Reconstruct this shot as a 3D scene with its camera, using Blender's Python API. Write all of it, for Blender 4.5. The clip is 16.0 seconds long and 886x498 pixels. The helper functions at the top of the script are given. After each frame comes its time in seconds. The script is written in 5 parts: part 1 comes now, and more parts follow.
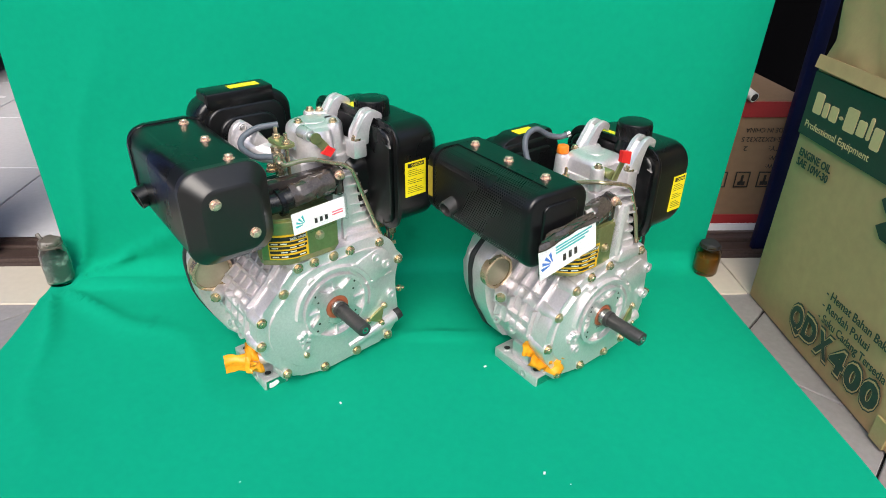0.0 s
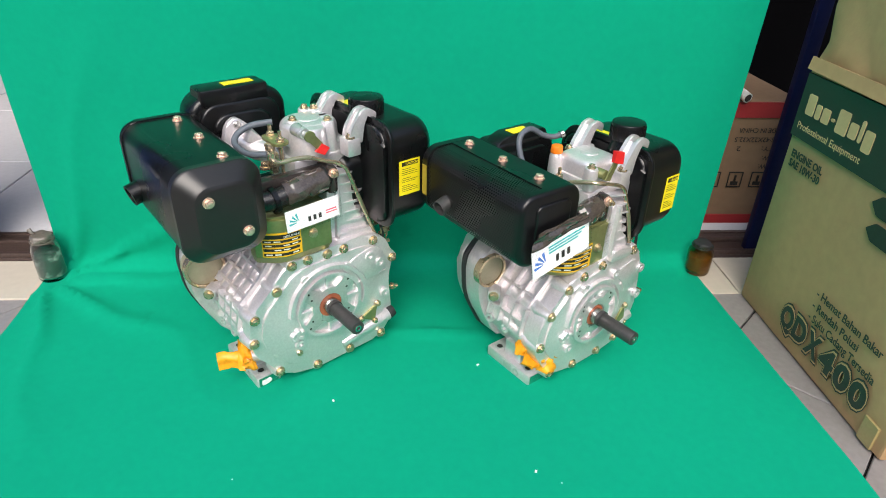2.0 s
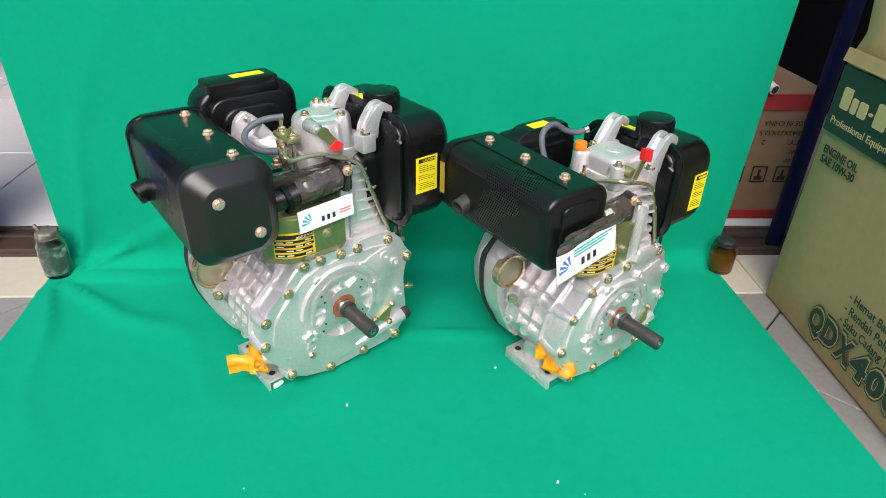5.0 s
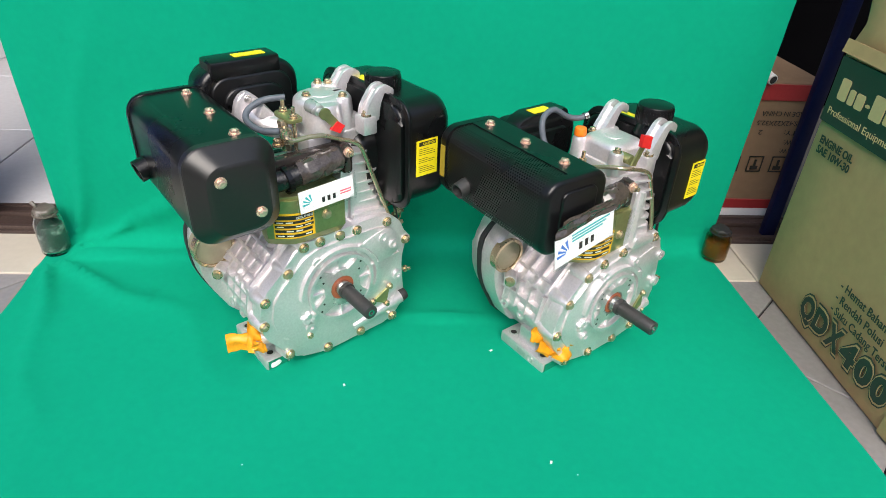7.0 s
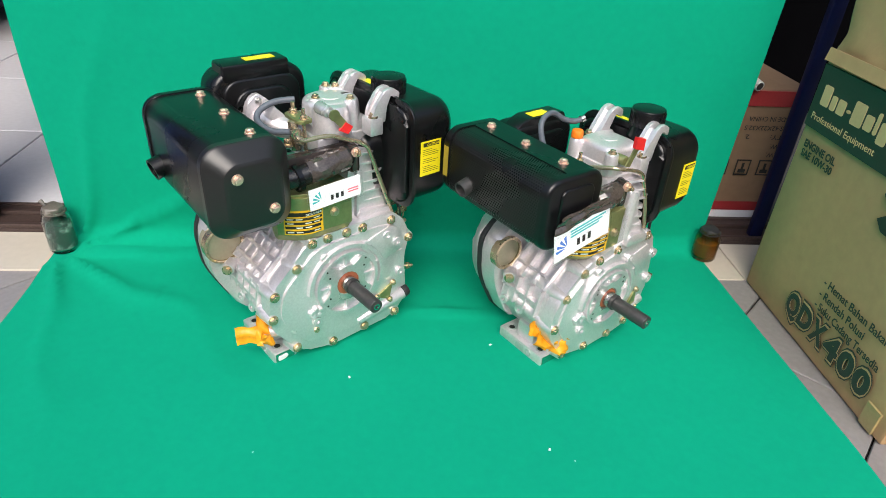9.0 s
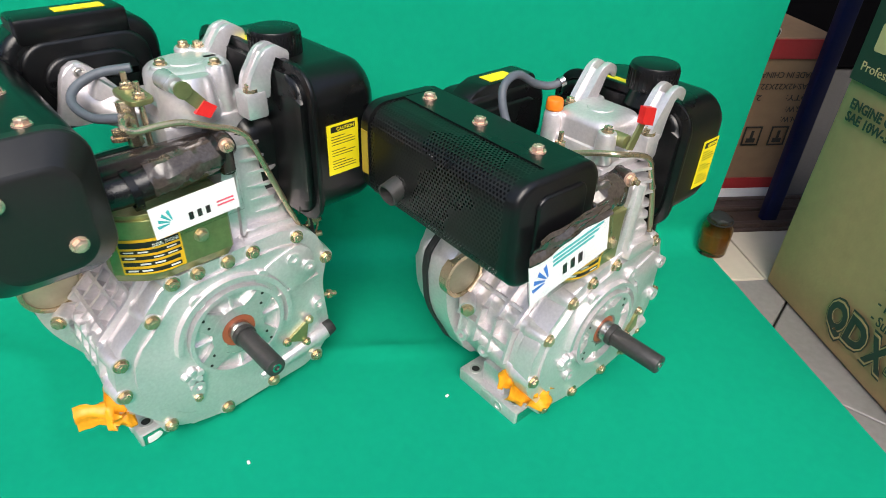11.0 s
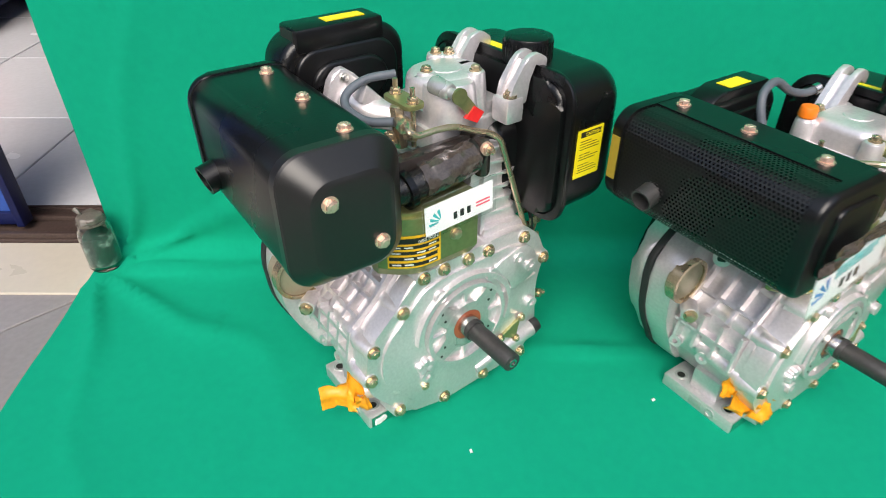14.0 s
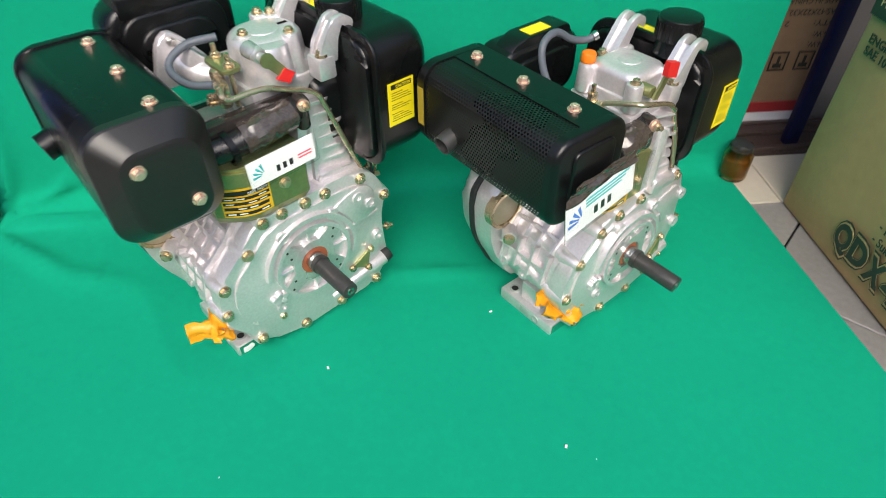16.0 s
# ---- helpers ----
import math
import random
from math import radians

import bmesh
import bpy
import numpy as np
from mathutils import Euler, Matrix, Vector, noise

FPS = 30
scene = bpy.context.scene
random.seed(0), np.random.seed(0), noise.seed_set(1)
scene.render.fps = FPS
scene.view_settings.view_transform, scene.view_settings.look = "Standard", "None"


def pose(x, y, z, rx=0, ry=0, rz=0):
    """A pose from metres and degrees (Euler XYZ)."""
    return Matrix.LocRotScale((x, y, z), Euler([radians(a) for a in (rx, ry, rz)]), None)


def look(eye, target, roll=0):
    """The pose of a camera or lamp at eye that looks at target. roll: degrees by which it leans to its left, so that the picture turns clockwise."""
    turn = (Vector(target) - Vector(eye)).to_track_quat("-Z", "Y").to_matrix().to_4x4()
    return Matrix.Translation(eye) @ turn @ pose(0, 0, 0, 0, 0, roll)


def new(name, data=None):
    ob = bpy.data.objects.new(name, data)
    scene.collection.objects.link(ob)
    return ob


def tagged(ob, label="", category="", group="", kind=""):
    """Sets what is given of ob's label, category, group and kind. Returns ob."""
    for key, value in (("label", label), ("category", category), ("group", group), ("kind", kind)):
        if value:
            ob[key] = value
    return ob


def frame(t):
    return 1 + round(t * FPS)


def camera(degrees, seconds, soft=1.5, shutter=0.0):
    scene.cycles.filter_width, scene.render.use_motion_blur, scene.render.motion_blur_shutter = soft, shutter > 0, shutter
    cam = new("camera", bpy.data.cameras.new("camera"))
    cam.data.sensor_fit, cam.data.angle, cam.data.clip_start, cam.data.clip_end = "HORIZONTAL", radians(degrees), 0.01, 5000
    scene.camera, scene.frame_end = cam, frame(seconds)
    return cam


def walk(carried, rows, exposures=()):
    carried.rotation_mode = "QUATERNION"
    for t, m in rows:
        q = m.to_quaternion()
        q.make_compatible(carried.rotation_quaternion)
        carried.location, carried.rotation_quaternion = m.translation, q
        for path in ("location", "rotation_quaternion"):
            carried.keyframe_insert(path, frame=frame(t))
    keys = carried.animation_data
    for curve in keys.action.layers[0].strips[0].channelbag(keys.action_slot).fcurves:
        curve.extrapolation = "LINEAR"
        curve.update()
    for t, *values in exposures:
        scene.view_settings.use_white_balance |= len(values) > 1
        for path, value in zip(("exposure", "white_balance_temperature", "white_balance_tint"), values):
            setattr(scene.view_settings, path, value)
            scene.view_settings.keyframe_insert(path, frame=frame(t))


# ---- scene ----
cam = camera(71.0, 16.0, soft=0.8, shutter=0.5)
PATH = [
    (0, (0.018, 0.129, 0.816), (0.009, 1.868, -0.173), 0.9),
    (0.5, (0.017, 0.129, 0.825), (0.008, 1.873, -0.153), 1.1),
    (1, (0.017, 0.125, 0.828), (0.012, 1.868, -0.153), 1.1),
    (1.5, (0.016, 0.127, 0.827), (0.014, 1.868, -0.157), 1.1),
    (2, (0.019, 0.13, 0.822), (0.029, 1.862, -0.179), 1.6),
    (2.5, (0.034, 0.167, 0.805), (0.067, 1.88, -0.228), 1.8),
    (3, (0.039, 0.22, 0.79), (0.026, 1.915, -0.272), 1.1),
    (3.2, (0.034, 0.226, 0.793), (0.002, 1.924, -0.263), 1.1),
    (5.3, (-0.006, 0.171, 0.82), (-0.004, 1.882, -0.216), 1.8),
    (5.5, (-0.009, 0.168, 0.817), (-0.005, 1.872, -0.23), 2.2),
    (6, (-0.013, 0.164, 0.825), (-0.02, 1.874, -0.212), 2.2),
    (6.5, (-0.009, 0.17, 0.82), (-0.004, 1.852, -0.262), 2.3),
    (7, (-0.01, 0.168, 0.819), (0.003, 1.856, -0.255), 2.8),
    (7.5, (-0.008, 0.173, 0.817), (0.005, 1.853, -0.267), 2.8),
    (8, (-0.004, 0.173, 0.815), (0.021, 1.851, -0.273), 3.0),
    (8.5, (-0.01, 0.152, 0.819), (0.03, 1.839, -0.254), 3.5),
    (9, (-0.032, 0.122, 0.829), (0.012, 1.819, -0.229), 3.5),
    (9.5, (-0.027, 0.133, 0.82), (0.088, 1.82, -0.247), 2.9),
    (9.7, (-0.017, 0.18, 0.803), (0.086, 1.866, -0.268), 3.1),
    (11.8, (0.038, 0.487, 0.694), (0.19, 2.115, -0.458), 2.3),
    (12, (-0.021, 0.472, 0.698), (0.052, 2.137, -0.409), 2.8),
    (12.5, (-0.137, 0.469, 0.714), (-0.279, 2.128, -0.394), -0.2),
    (13, (-0.171, 0.471, 0.714), (-0.284, 2.13, -0.397), 0.1),
    (13.5, (-0.177, 0.469, 0.713), (-0.265, 2.12, -0.411), 0.5),
    (14, (-0.169, 0.432, 0.726), (-0.283, 2.067, -0.421), -0.2),
    (14.5, (-0.129, 0.329, 0.752), (-0.204, 2.004, -0.339), 1.3),
    (15, (-0.056, 0.264, 0.759), (-0.041, 1.919, -0.363), 2.0),
    (15.5, (-0.021, 0.266, 0.783), (0.015, 1.886, -0.389), 0.7),
    (16, (-0.007, 0.37, 0.815), (0.044, 1.84, -0.54), -0.1),
]
walk(cam, [(t, look(eye, target, roll)) for t, eye, target, roll in PATH], exposures=((0, 0.72, 6500, 10), (9.7, 0.71, 6500, 10), (11.8, 0.66, 6600, 10), (16, 0.63, 6640, 10)))

# ---- light ----
world = bpy.data.worlds.new("daylight")
scene.world = world
world.use_nodes = True
wn = world.node_tree.nodes
sky = wn.new("ShaderNodeTexSky")
sky.sky_type = "NISHITA"
sky.sun_disc = False
sky.sun_elevation, sky.sun_rotation = radians(46), radians(182)
sky.dust_density = 3.0
world.node_tree.links.new(sky.outputs[0], wn["Background"].inputs[0])
wn["Background"].inputs[1].default_value = 0.155
sun_data = bpy.data.lights.new("sun", "SUN")
sun_data.energy, sun_data.angle, sun_data.color = 1.9, radians(45), (1.0, 0.96, 0.92)
sun = new("sun", sun_data)
sun.matrix_world = look((-0.1, -2.2, 3.7), (0, 1.2, 0.2))


# ---- materials ----
def mat(name, colour, rough=0.5, metal=0.0, vary=0.12, scale=60.0, bump=0.05, bscale=400.0, coat=0.0, rvary=0.1, piece=0.0, specks=None, spec=0.5):
    """Principled surface with two scales of variation in colour and relief."""
    m = bpy.data.materials.new(name)
    m.use_nodes = True
    n, l = m.node_tree.nodes, m.node_tree.links
    b = n["Principled BSDF"]
    co = n.new("ShaderNodeTexCoord")
    big, fine = n.new("ShaderNodeTexNoise"), n.new("ShaderNodeTexNoise")
    big.inputs["Scale"].default_value, big.inputs["Detail"].default_value = scale * 0.12, 6
    fine.inputs["Scale"].default_value, fine.inputs["Detail"].default_value = scale * 3, 3
    for t in (big, fine):
        l.new(co.outputs["Object"], t.inputs["Vector"])
    add = n.new("ShaderNodeMath")
    add.operation = "ADD"
    l.new(big.outputs["Fac"], add.inputs[0])
    l.new(fine.outputs["Fac"], add.inputs[1])
    span = n.new("ShaderNodeMapRange")
    span.inputs["From Min"].default_value, span.inputs["From Max"].default_value = 0.6, 1.4
    span.inputs["To Min"].default_value, span.inputs["To Max"].default_value = 1 - vary, 1 + vary
    l.new(add.outputs[0], span.inputs["Value"])
    last = span.outputs[0]
    if piece:
        info, pr, mul = n.new("ShaderNodeObjectInfo"), n.new("ShaderNodeMapRange"), n.new("ShaderNodeMath")
        pr.inputs["To Min"].default_value, pr.inputs["To Max"].default_value = 1 - piece, 1 + piece
        mul.operation = "MULTIPLY"
        l.new(info.outputs["Random"], pr.inputs["Value"])
        l.new(pr.outputs[0], mul.inputs[0])
        l.new(last, mul.inputs[1])
        last = mul.outputs[0]
    tint = n.new("ShaderNodeVectorMath")
    tint.operation = "SCALE"
    tint.inputs[0].default_value = colour
    l.new(last, tint.inputs["Scale"])
    out = tint.outputs[0]
    if specks:
        sc, amount, scol = specks
        spot, ramp, mix = n.new("ShaderNodeTexNoise"), n.new("ShaderNodeValToRGB"), n.new("ShaderNodeMix")
        spot.inputs["Scale"].default_value, spot.inputs["Detail"].default_value = sc, 8
        l.new(co.outputs["Object"], spot.inputs["Vector"])
        ramp.color_ramp.elements[0].position, ramp.color_ramp.elements[1].position = 1 - amount, 1 - amount + 0.12
        l.new(spot.outputs["Fac"], ramp.inputs["Fac"])
        mix.data_type = "RGBA"
        l.new(ramp.outputs["Color"], mix.inputs[0])
        l.new(out, mix.inputs[6])
        mix.inputs[7].default_value = (*scol, 1)
        out = mix.outputs[2]
    l.new(out, b.inputs["Base Color"])
    rr_ = n.new("ShaderNodeMapRange")
    rr_.inputs["To Min"].default_value, rr_.inputs["To Max"].default_value = max(0.02, rough - rvary), min(1, rough + rvary)
    l.new(big.outputs["Fac"], rr_.inputs["Value"])
    l.new(rr_.outputs[0], b.inputs["Roughness"])
    b.inputs["Metallic"].default_value = metal
    b.inputs["Specular IOR Level"].default_value = spec
    b.inputs["Coat Weight"].default_value = coat
    b.inputs["Coat Roughness"].default_value = 0.12
    if bump:
        grit, bp = n.new("ShaderNodeTexNoise"), n.new("ShaderNodeBump")
        grit.inputs["Scale"].default_value, grit.inputs["Detail"].default_value = bscale, 4
        l.new(co.outputs["Object"], grit.inputs["Vector"])
        l.new(grit.outputs["Fac"], bp.inputs["Height"])
        bp.inputs["Strength"].default_value, bp.inputs["Distance"].default_value = bump, 0.002
        l.new(bp.outputs[0], b.inputs["Normal"])
    return m


CLOTH = mat("green_cloth", (0.0018, 0.298, 0.170), 0.95, vary=0.05, scale=25, bump=0.25, bscale=900, rvary=0.03, spec=0.08, specks=(7, 0.30, (0.0012, 0.21, 0.116)))
ALU = mat("cast_aluminium", (0.73, 0.69, 0.70), 0.32, 0.60, vary=0.13, scale=80, bump=0.10, bscale=420)
ALU_DK = mat("machined_aluminium", (0.58, 0.58, 0.57), 0.30, 0.6, vary=0.16, scale=90, bump=0.08)
BLACK = mat("black_enamel", (0.005, 0.005, 0.0055), 0.28, vary=0.2, bump=0.04, bscale=300, spec=0.42)
BLACK_SATIN = mat("satin_black_paint", (0.015, 0.0145, 0.014), 0.28, vary=0.15, bump=0.03, bscale=500)
PERF = mat("black_shield_paint", (0.009, 0.0088, 0.0088), 0.30, vary=0.2, bump=0.05, bscale=300)
BROWN = mat("brown_black_enamel", (0.034, 0.026, 0.023), 0.24, vary=0.3, scale=60, bump=0.06, bscale=200, coat=0.2)
RUBBER = mat("black_rubber", (0.02, 0.02, 0.021), 0.6, vary=0.25, bump=0.15)
ZINC = mat("yellow_zinc", (0.52, 0.42, 0.28), 0.27, 0.8, vary=0.22, scale=150, bump=0.1)
COPPER = mat("pinkish_zinc", (0.78, 0.54, 0.42), 0.26, 0.65, vary=0.15, scale=150, bump=0.1)
OLIVE = mat("olive_chromate_plate", (0.28, 0.29, 0.125), 0.36, 0.65, vary=0.18, scale=50, bump=0.05)
STEEL = mat("bright_steel", (0.60, 0.58, 0.55), 0.25, 1.0, vary=0.1)
SHAFT = mat("blackened_steel_sleeve", (0.065, 0.063, 0.062), 0.40, 0.4, vary=0.2, bump=0.1)
SEAL = mat("rust_red_oil_seal", (0.34, 0.09, 0.04), 0.5, vary=0.2, bump=0.1)
BEIGE = mat("pale_gold_cover", (0.38, 0.33, 0.23), 0.40, 0.3, vary=0.08, bump=0.05)
HOSE = mat("grey_rubber_hose", (0.09, 0.105, 0.125), 0.5, vary=0.15)
RED = mat("red_plastic", (0.70, 0.02, 0.02), 0.4, vary=0.1)
ORANGE = mat("orange_plastic", (0.85, 0.20, 0.01), 0.45, vary=0.1)
RIBBON = mat("orange_ribbon", (0.90, 0.36, 0.012), 0.45, vary=0.15, bump=0.2, bscale=200)
YELLOW = mat("yellow_sticker", (0.90, 0.72, 0.015), 0.4, vary=0.04, bump=0)
AMBER = mat("amber_sticker", (0.88, 0.50, 0.015), 0.4, vary=0.04, bump=0)
# print, and the black solids that stand for shade inside openings
INK = mat("black_ink_and_hole_shade", (0.015, 0.014, 0.012), 0.5, vary=0.1, bump=0)
PAPER = mat("white_card", (0.82, 0.83, 0.83), 0.45, vary=0.03, bump=0.03)
TEAL = mat("teal_ink", (0.03, 0.42, 0.42), 0.5, vary=0.05, bump=0)
PINK = mat("pink_ink", (0.75, 0.10, 0.16), 0.5, vary=0.05, bump=0)
BLUE_INK = mat("blue_ink", (0.04, 0.16, 0.55), 0.5, vary=0.05, bump=0)
KRAFT = mat("olive_kraft_card", (0.48, 0.305, 0.150), 0.75, vary=0.10, scale=14, bump=0.2, bscale=160, specks=(9, 0.30, (0.40, 0.245, 0.115)))
KRAFT_B = mat("brown_kraft_card", (0.22, 0.138, 0.078), 0.75, vary=0.1, scale=14, bump=0.15, bscale=160)
TAPE = mat("brown_packing_tape", (0.40, 0.31, 0.14), 0.22, vary=0.08, bump=0.2, bscale=40)
BOX_GREEN = mat("dark_green_print", (0.028, 0.040, 0.030), 0.5, vary=0.12, bump=0.1)
CREAM_INK = mat("pale_print", (0.66, 0.46, 0.24), 0.6, vary=0.06, bump=0)
BOX_RED = mat("red_print", (0.30, 0.022, 0.024), 0.55, vary=0.1, bump=0.1)
BOX_WHITE = mat("white_print", (0.70, 0.70, 0.72), 0.55, vary=0.05)
TILE = mat("grey_floor_tile", (0.235, 0.215, 0.21), 0.35, vary=0.14, scale=30, bump=0.04, piece=0.06, specks=(14, 0.36, (0.19, 0.17, 0.165)))
TILE_W = mat("white_floor_tile", (0.68, 0.68, 0.71), 0.25, vary=0.06, scale=20, bump=0.02, piece=0.04)
TILE_C = mat("cream_border_tile", (0.52, 0.47, 0.38), 0.3, vary=0.06, scale=20, bump=0.02, piece=0.04)
GROUT = mat("dark_grout", (0.05, 0.047, 0.045), 0.9, vary=0.2)
RAIL = mat("rusty_brown_rail", (0.075, 0.05, 0.042), 0.5, 0.3, vary=0.35, scale=60, bump=0.3, bscale=120)
BLUE = mat("dark_blue_paint", (0.006, 0.010, 0.060), 0.5, vary=0.15, bump=0.08, spec=0.25)
BLUE_L = mat("blue_paint", (0.02, 0.07, 0.30), 0.4, vary=0.15, bump=0.08)
# darker than any paint: the unlit room's gloom is put into this colour
GLOOM = mat("shop_gloom", (0.0022, 0.0022, 0.0026), 0.9, vary=0.2, spec=0.0)
WALL = mat("unseen_wall_grey", (0.45, 0.44, 0.42), 0.8, vary=0.1)
WRAPPED = mat("smoky_plastic_wrap", (0.060, 0.048, 0.040), 0.14, vary=0.5, scale=90, bump=0.25, bscale=60, coat=0.6)
PVC = mat("white_pipe", (0.68, 0.68, 0.66), 0.35, vary=0.06)
OIL = mat("dark_amber_oil", (0.10, 0.055, 0.012), 0.2, vary=0.3)
GREENERY = mat("dull_green_filling", (0.022, 0.048, 0.036), 0.5, vary=0.7, scale=200, specks=(38, 0.46, (0.26, 0.33, 0.29)))


def clear(name, colour, rough=0.03, ior=1.45):
    m = bpy.data.materials.new(name)
    m.use_nodes = True
    b = m.node_tree.nodes["Principled BSDF"]
    b.inputs["Base Color"].default_value = (*colour, 1)
    b.inputs["Transmission Weight"].default_value, b.inputs["Roughness"].default_value, b.inputs["IOR"].default_value = 1.0, rough, ior
    return m


GLASS = clear("jar_glass", (0.92, 0.97, 0.95))
AMBER_GLASS = clear("amber_jar_glass", (0.75, 0.55, 0.25))
FILM = clear("clear_plastic_film", (0.95, 0.95, 0.95), 0.08, 1.2)


# ---- building blocks ----
def part(name, bm, material, parent=None, label="", smooth=35):
    """One mesh object from a bmesh, under a thing or a part."""
    bmesh.ops.recalc_face_normals(bm, faces=bm.faces)
    me = bpy.data.meshes.new(name)
    bm.to_mesh(me)
    bm.free()
    me.materials.append(material)
    if smooth:
        me.polygons.foreach_set("use_smooth", [len(p.vertices) < 5 for p in me.polygons])
        me.set_sharp_from_angle(angle=radians(smooth))
    ob = new(name, me)
    ob.parent = parent
    if label:
        ob["label"] = label
    return ob


def thing(name, m, label, category, group="", kind=""):
    ob = new(name)
    ob.matrix_world = m
    ob.empty_display_size = 0.05
    return tagged(ob, label, category, group, kind)


def join(*bms):
    """Puts several bmeshes into the first."""
    first = bms[0]
    for b in bms[1:]:
        me = bpy.data.meshes.new("tmp")
        b.to_mesh(me)
        b.free()
        first.from_mesh(me)
        bpy.data.meshes.remove(me)
    return first


def rbox(x0, x1, y0, y1, z0, z1, r=0.003, seg=2):
    bm = bmesh.new()
    bmesh.ops.create_cube(bm, size=1)
    for v in bm.verts:
        v.co = ((x0 + x1) / 2 + v.co.x * (x1 - x0), (y0 + y1) / 2 + v.co.y * (y1 - y0), (z0 + z1) / 2 + v.co.z * (z1 - z0))
    if r:
        bmesh.ops.bevel(bm, geom=bm.edges[:], offset=r, segments=seg, profile=0.5, affect="EDGES")
    return bm


AX = {"x": (1, 2, 0), "y": (0, 2, 1), "z": (0, 1, 2)}


def prism(outline, axis, a, b, bevel=0.0, seg=2, taper=1.0):
    """A polygon in the plane across an axis, drawn out from a to b; bevel rounds the rims, taper shrinks the end at b."""
    i, j, k = AX[axis]
    bm = bmesh.new()
    rings = []
    cx, cy = sum(p[0] for p in outline) / len(outline), sum(p[1] for p in outline) / len(outline)
    for at, s in ((a, 1.0), (b, taper)):
        ring = []
        for p in outline:
            c = [0, 0, 0]
            c[i], c[j], c[k] = cx + (p[0] - cx) * s, cy + (p[1] - cy) * s, at
            ring.append(bm.verts.new(c))
        rings.append(ring)
    caps = [bm.faces.new(rings[0]), bm.faces.new(rings[1][::-1])]
    n = len(outline)
    for q in range(n):
        bm.faces.new((rings[0][q], rings[1][q], rings[1][(q + 1) % n], rings[0][(q + 1) % n]))
    if bevel:
        bmesh.ops.bevel(bm, geom=list({e for f in caps for e in f.edges}), offset=bevel, segments=seg, profile=0.5, affect="EDGES")
    return bm


def loft(axis, rings):
    """A closed skin over outlines with the same number of points: rows of (place along the axis, outline)."""
    i, j, k = AX[axis]
    bm = bmesh.new()
    loops = []
    for at, outline in rings:
        loop = []
        for p in outline:
            c = [0, 0, 0]
            c[i], c[j], c[k] = p[0], p[1], at
            loop.append(bm.verts.new(c))
        loops.append(loop)
    n = len(loops[0])
    for A, B in zip(loops, loops[1:]):
        for q in range(n):
            bm.faces.new((A[q], A[(q + 1) % n], B[(q + 1) % n], B[q]))
    bm.faces.new(loops[0]), bm.faces.new(loops[-1][::-1])
    return bm


def slab(axis, box, r, a, b, edge, n=7, steps=4):
    """A rounded plate from a to b along the axis whose rim at b is rounded over by edge."""
    x0, x1, z0, z1 = box
    way = 1 if b > a else -1
    ring_at = lambda d: rr(x0 + d, x1 - d, z0 + d, z1 - d, max(r - 0.6 * d, 0.002), n)
    rows = [(a, ring_at(0))]
    for k in range(steps + 1):
        t = math.pi / 2 * k / steps
        rows.append((b - way * edge * (1 - math.sin(t)), ring_at(edge * (1 - math.cos(t)))))
    return loft(axis, rows)


def rr(x0, x1, z0, z1, r, n=5):
    """A rounded rectangle; r is one radius or four (lower left, lower right, upper right, upper left)."""
    r = (r,) * 4 if not isinstance(r, tuple) else r
    pts = []
    for (cx, cz, q), k in zip(((x0, z0, 2), (x1, z0, 3), (x1, z1, 0), (x0, z1, 1)), r):
        ox, oz = (cx + k if cx == x0 else cx - k), (cz + k if cz == z0 else cz - k)
        for s in range(n + 1):
            a = radians(90 * q + 90 * s / n)
            pts.append((ox + k * math.cos(a), oz + k * math.sin(a)))
    return pts


def smooth_outline(pts, r=0.3, n=3):
    """Rounds the corners of a polygon by cutting each one with a short curve."""
    out = []
    for q, p in enumerate(pts):
        a, b, c = Vector(pts[q - 1]), Vector(p), Vector(pts[(q + 1) % len(pts)])
        s, e = b + (a - b) * r, b + (c - b) * r
        for k in range(n + 1):
            t = k / n
            w = (1 - t) ** 2 * s + 2 * t * (1 - t) * b + t * t * e
            out.append((w.x, w.y))
    return out


def cyl(p0, p1, r0, r1=None, n=20, bevel=0.0):
    p0, p1 = Vector(p0), Vector(p1)
    d = p1 - p0
    bm = bmesh.new()
    bmesh.ops.create_cone(bm, cap_ends=True, segments=n, radius1=r0, radius2=r0 if r1 is None else r1, depth=d.length)
    if bevel:
        bmesh.ops.bevel(bm, geom=[e for e in bm.edges if abs(e.verts[0].co.z - e.verts[1].co.z) < 1e-6], offset=bevel, segments=2, profile=0.5, affect="EDGES")
    bm.transform(Matrix.Translation((p0 + p1) / 2) @ d.to_track_quat("Z", "Y").to_matrix().to_4x4())
    return bm


def ring(p0, p1, ro, ri, n=28):
    """A pipe with a wall, from p0 to p1."""
    p0, p1 = Vector(p0), Vector(p1)
    q = (p1 - p0).to_track_quat("Z", "Y").to_matrix()
    bm = bmesh.new()
    loops = []
    for c, r in ((p0, ro), (p1, ro), (p1, ri), (p0, ri)):
        loops.append([bm.verts.new(c + q @ Vector((r * math.cos(2 * math.pi * k / n), r * math.sin(2 * math.pi * k / n), 0))) for k in range(n)])
    for a in range(4):
        A, B = loops[a], loops[(a + 1) % 4]
        for k in range(n):
            bm.faces.new((A[k], A[(k + 1) % n], B[(k + 1) % n], B[k]))
    return bm


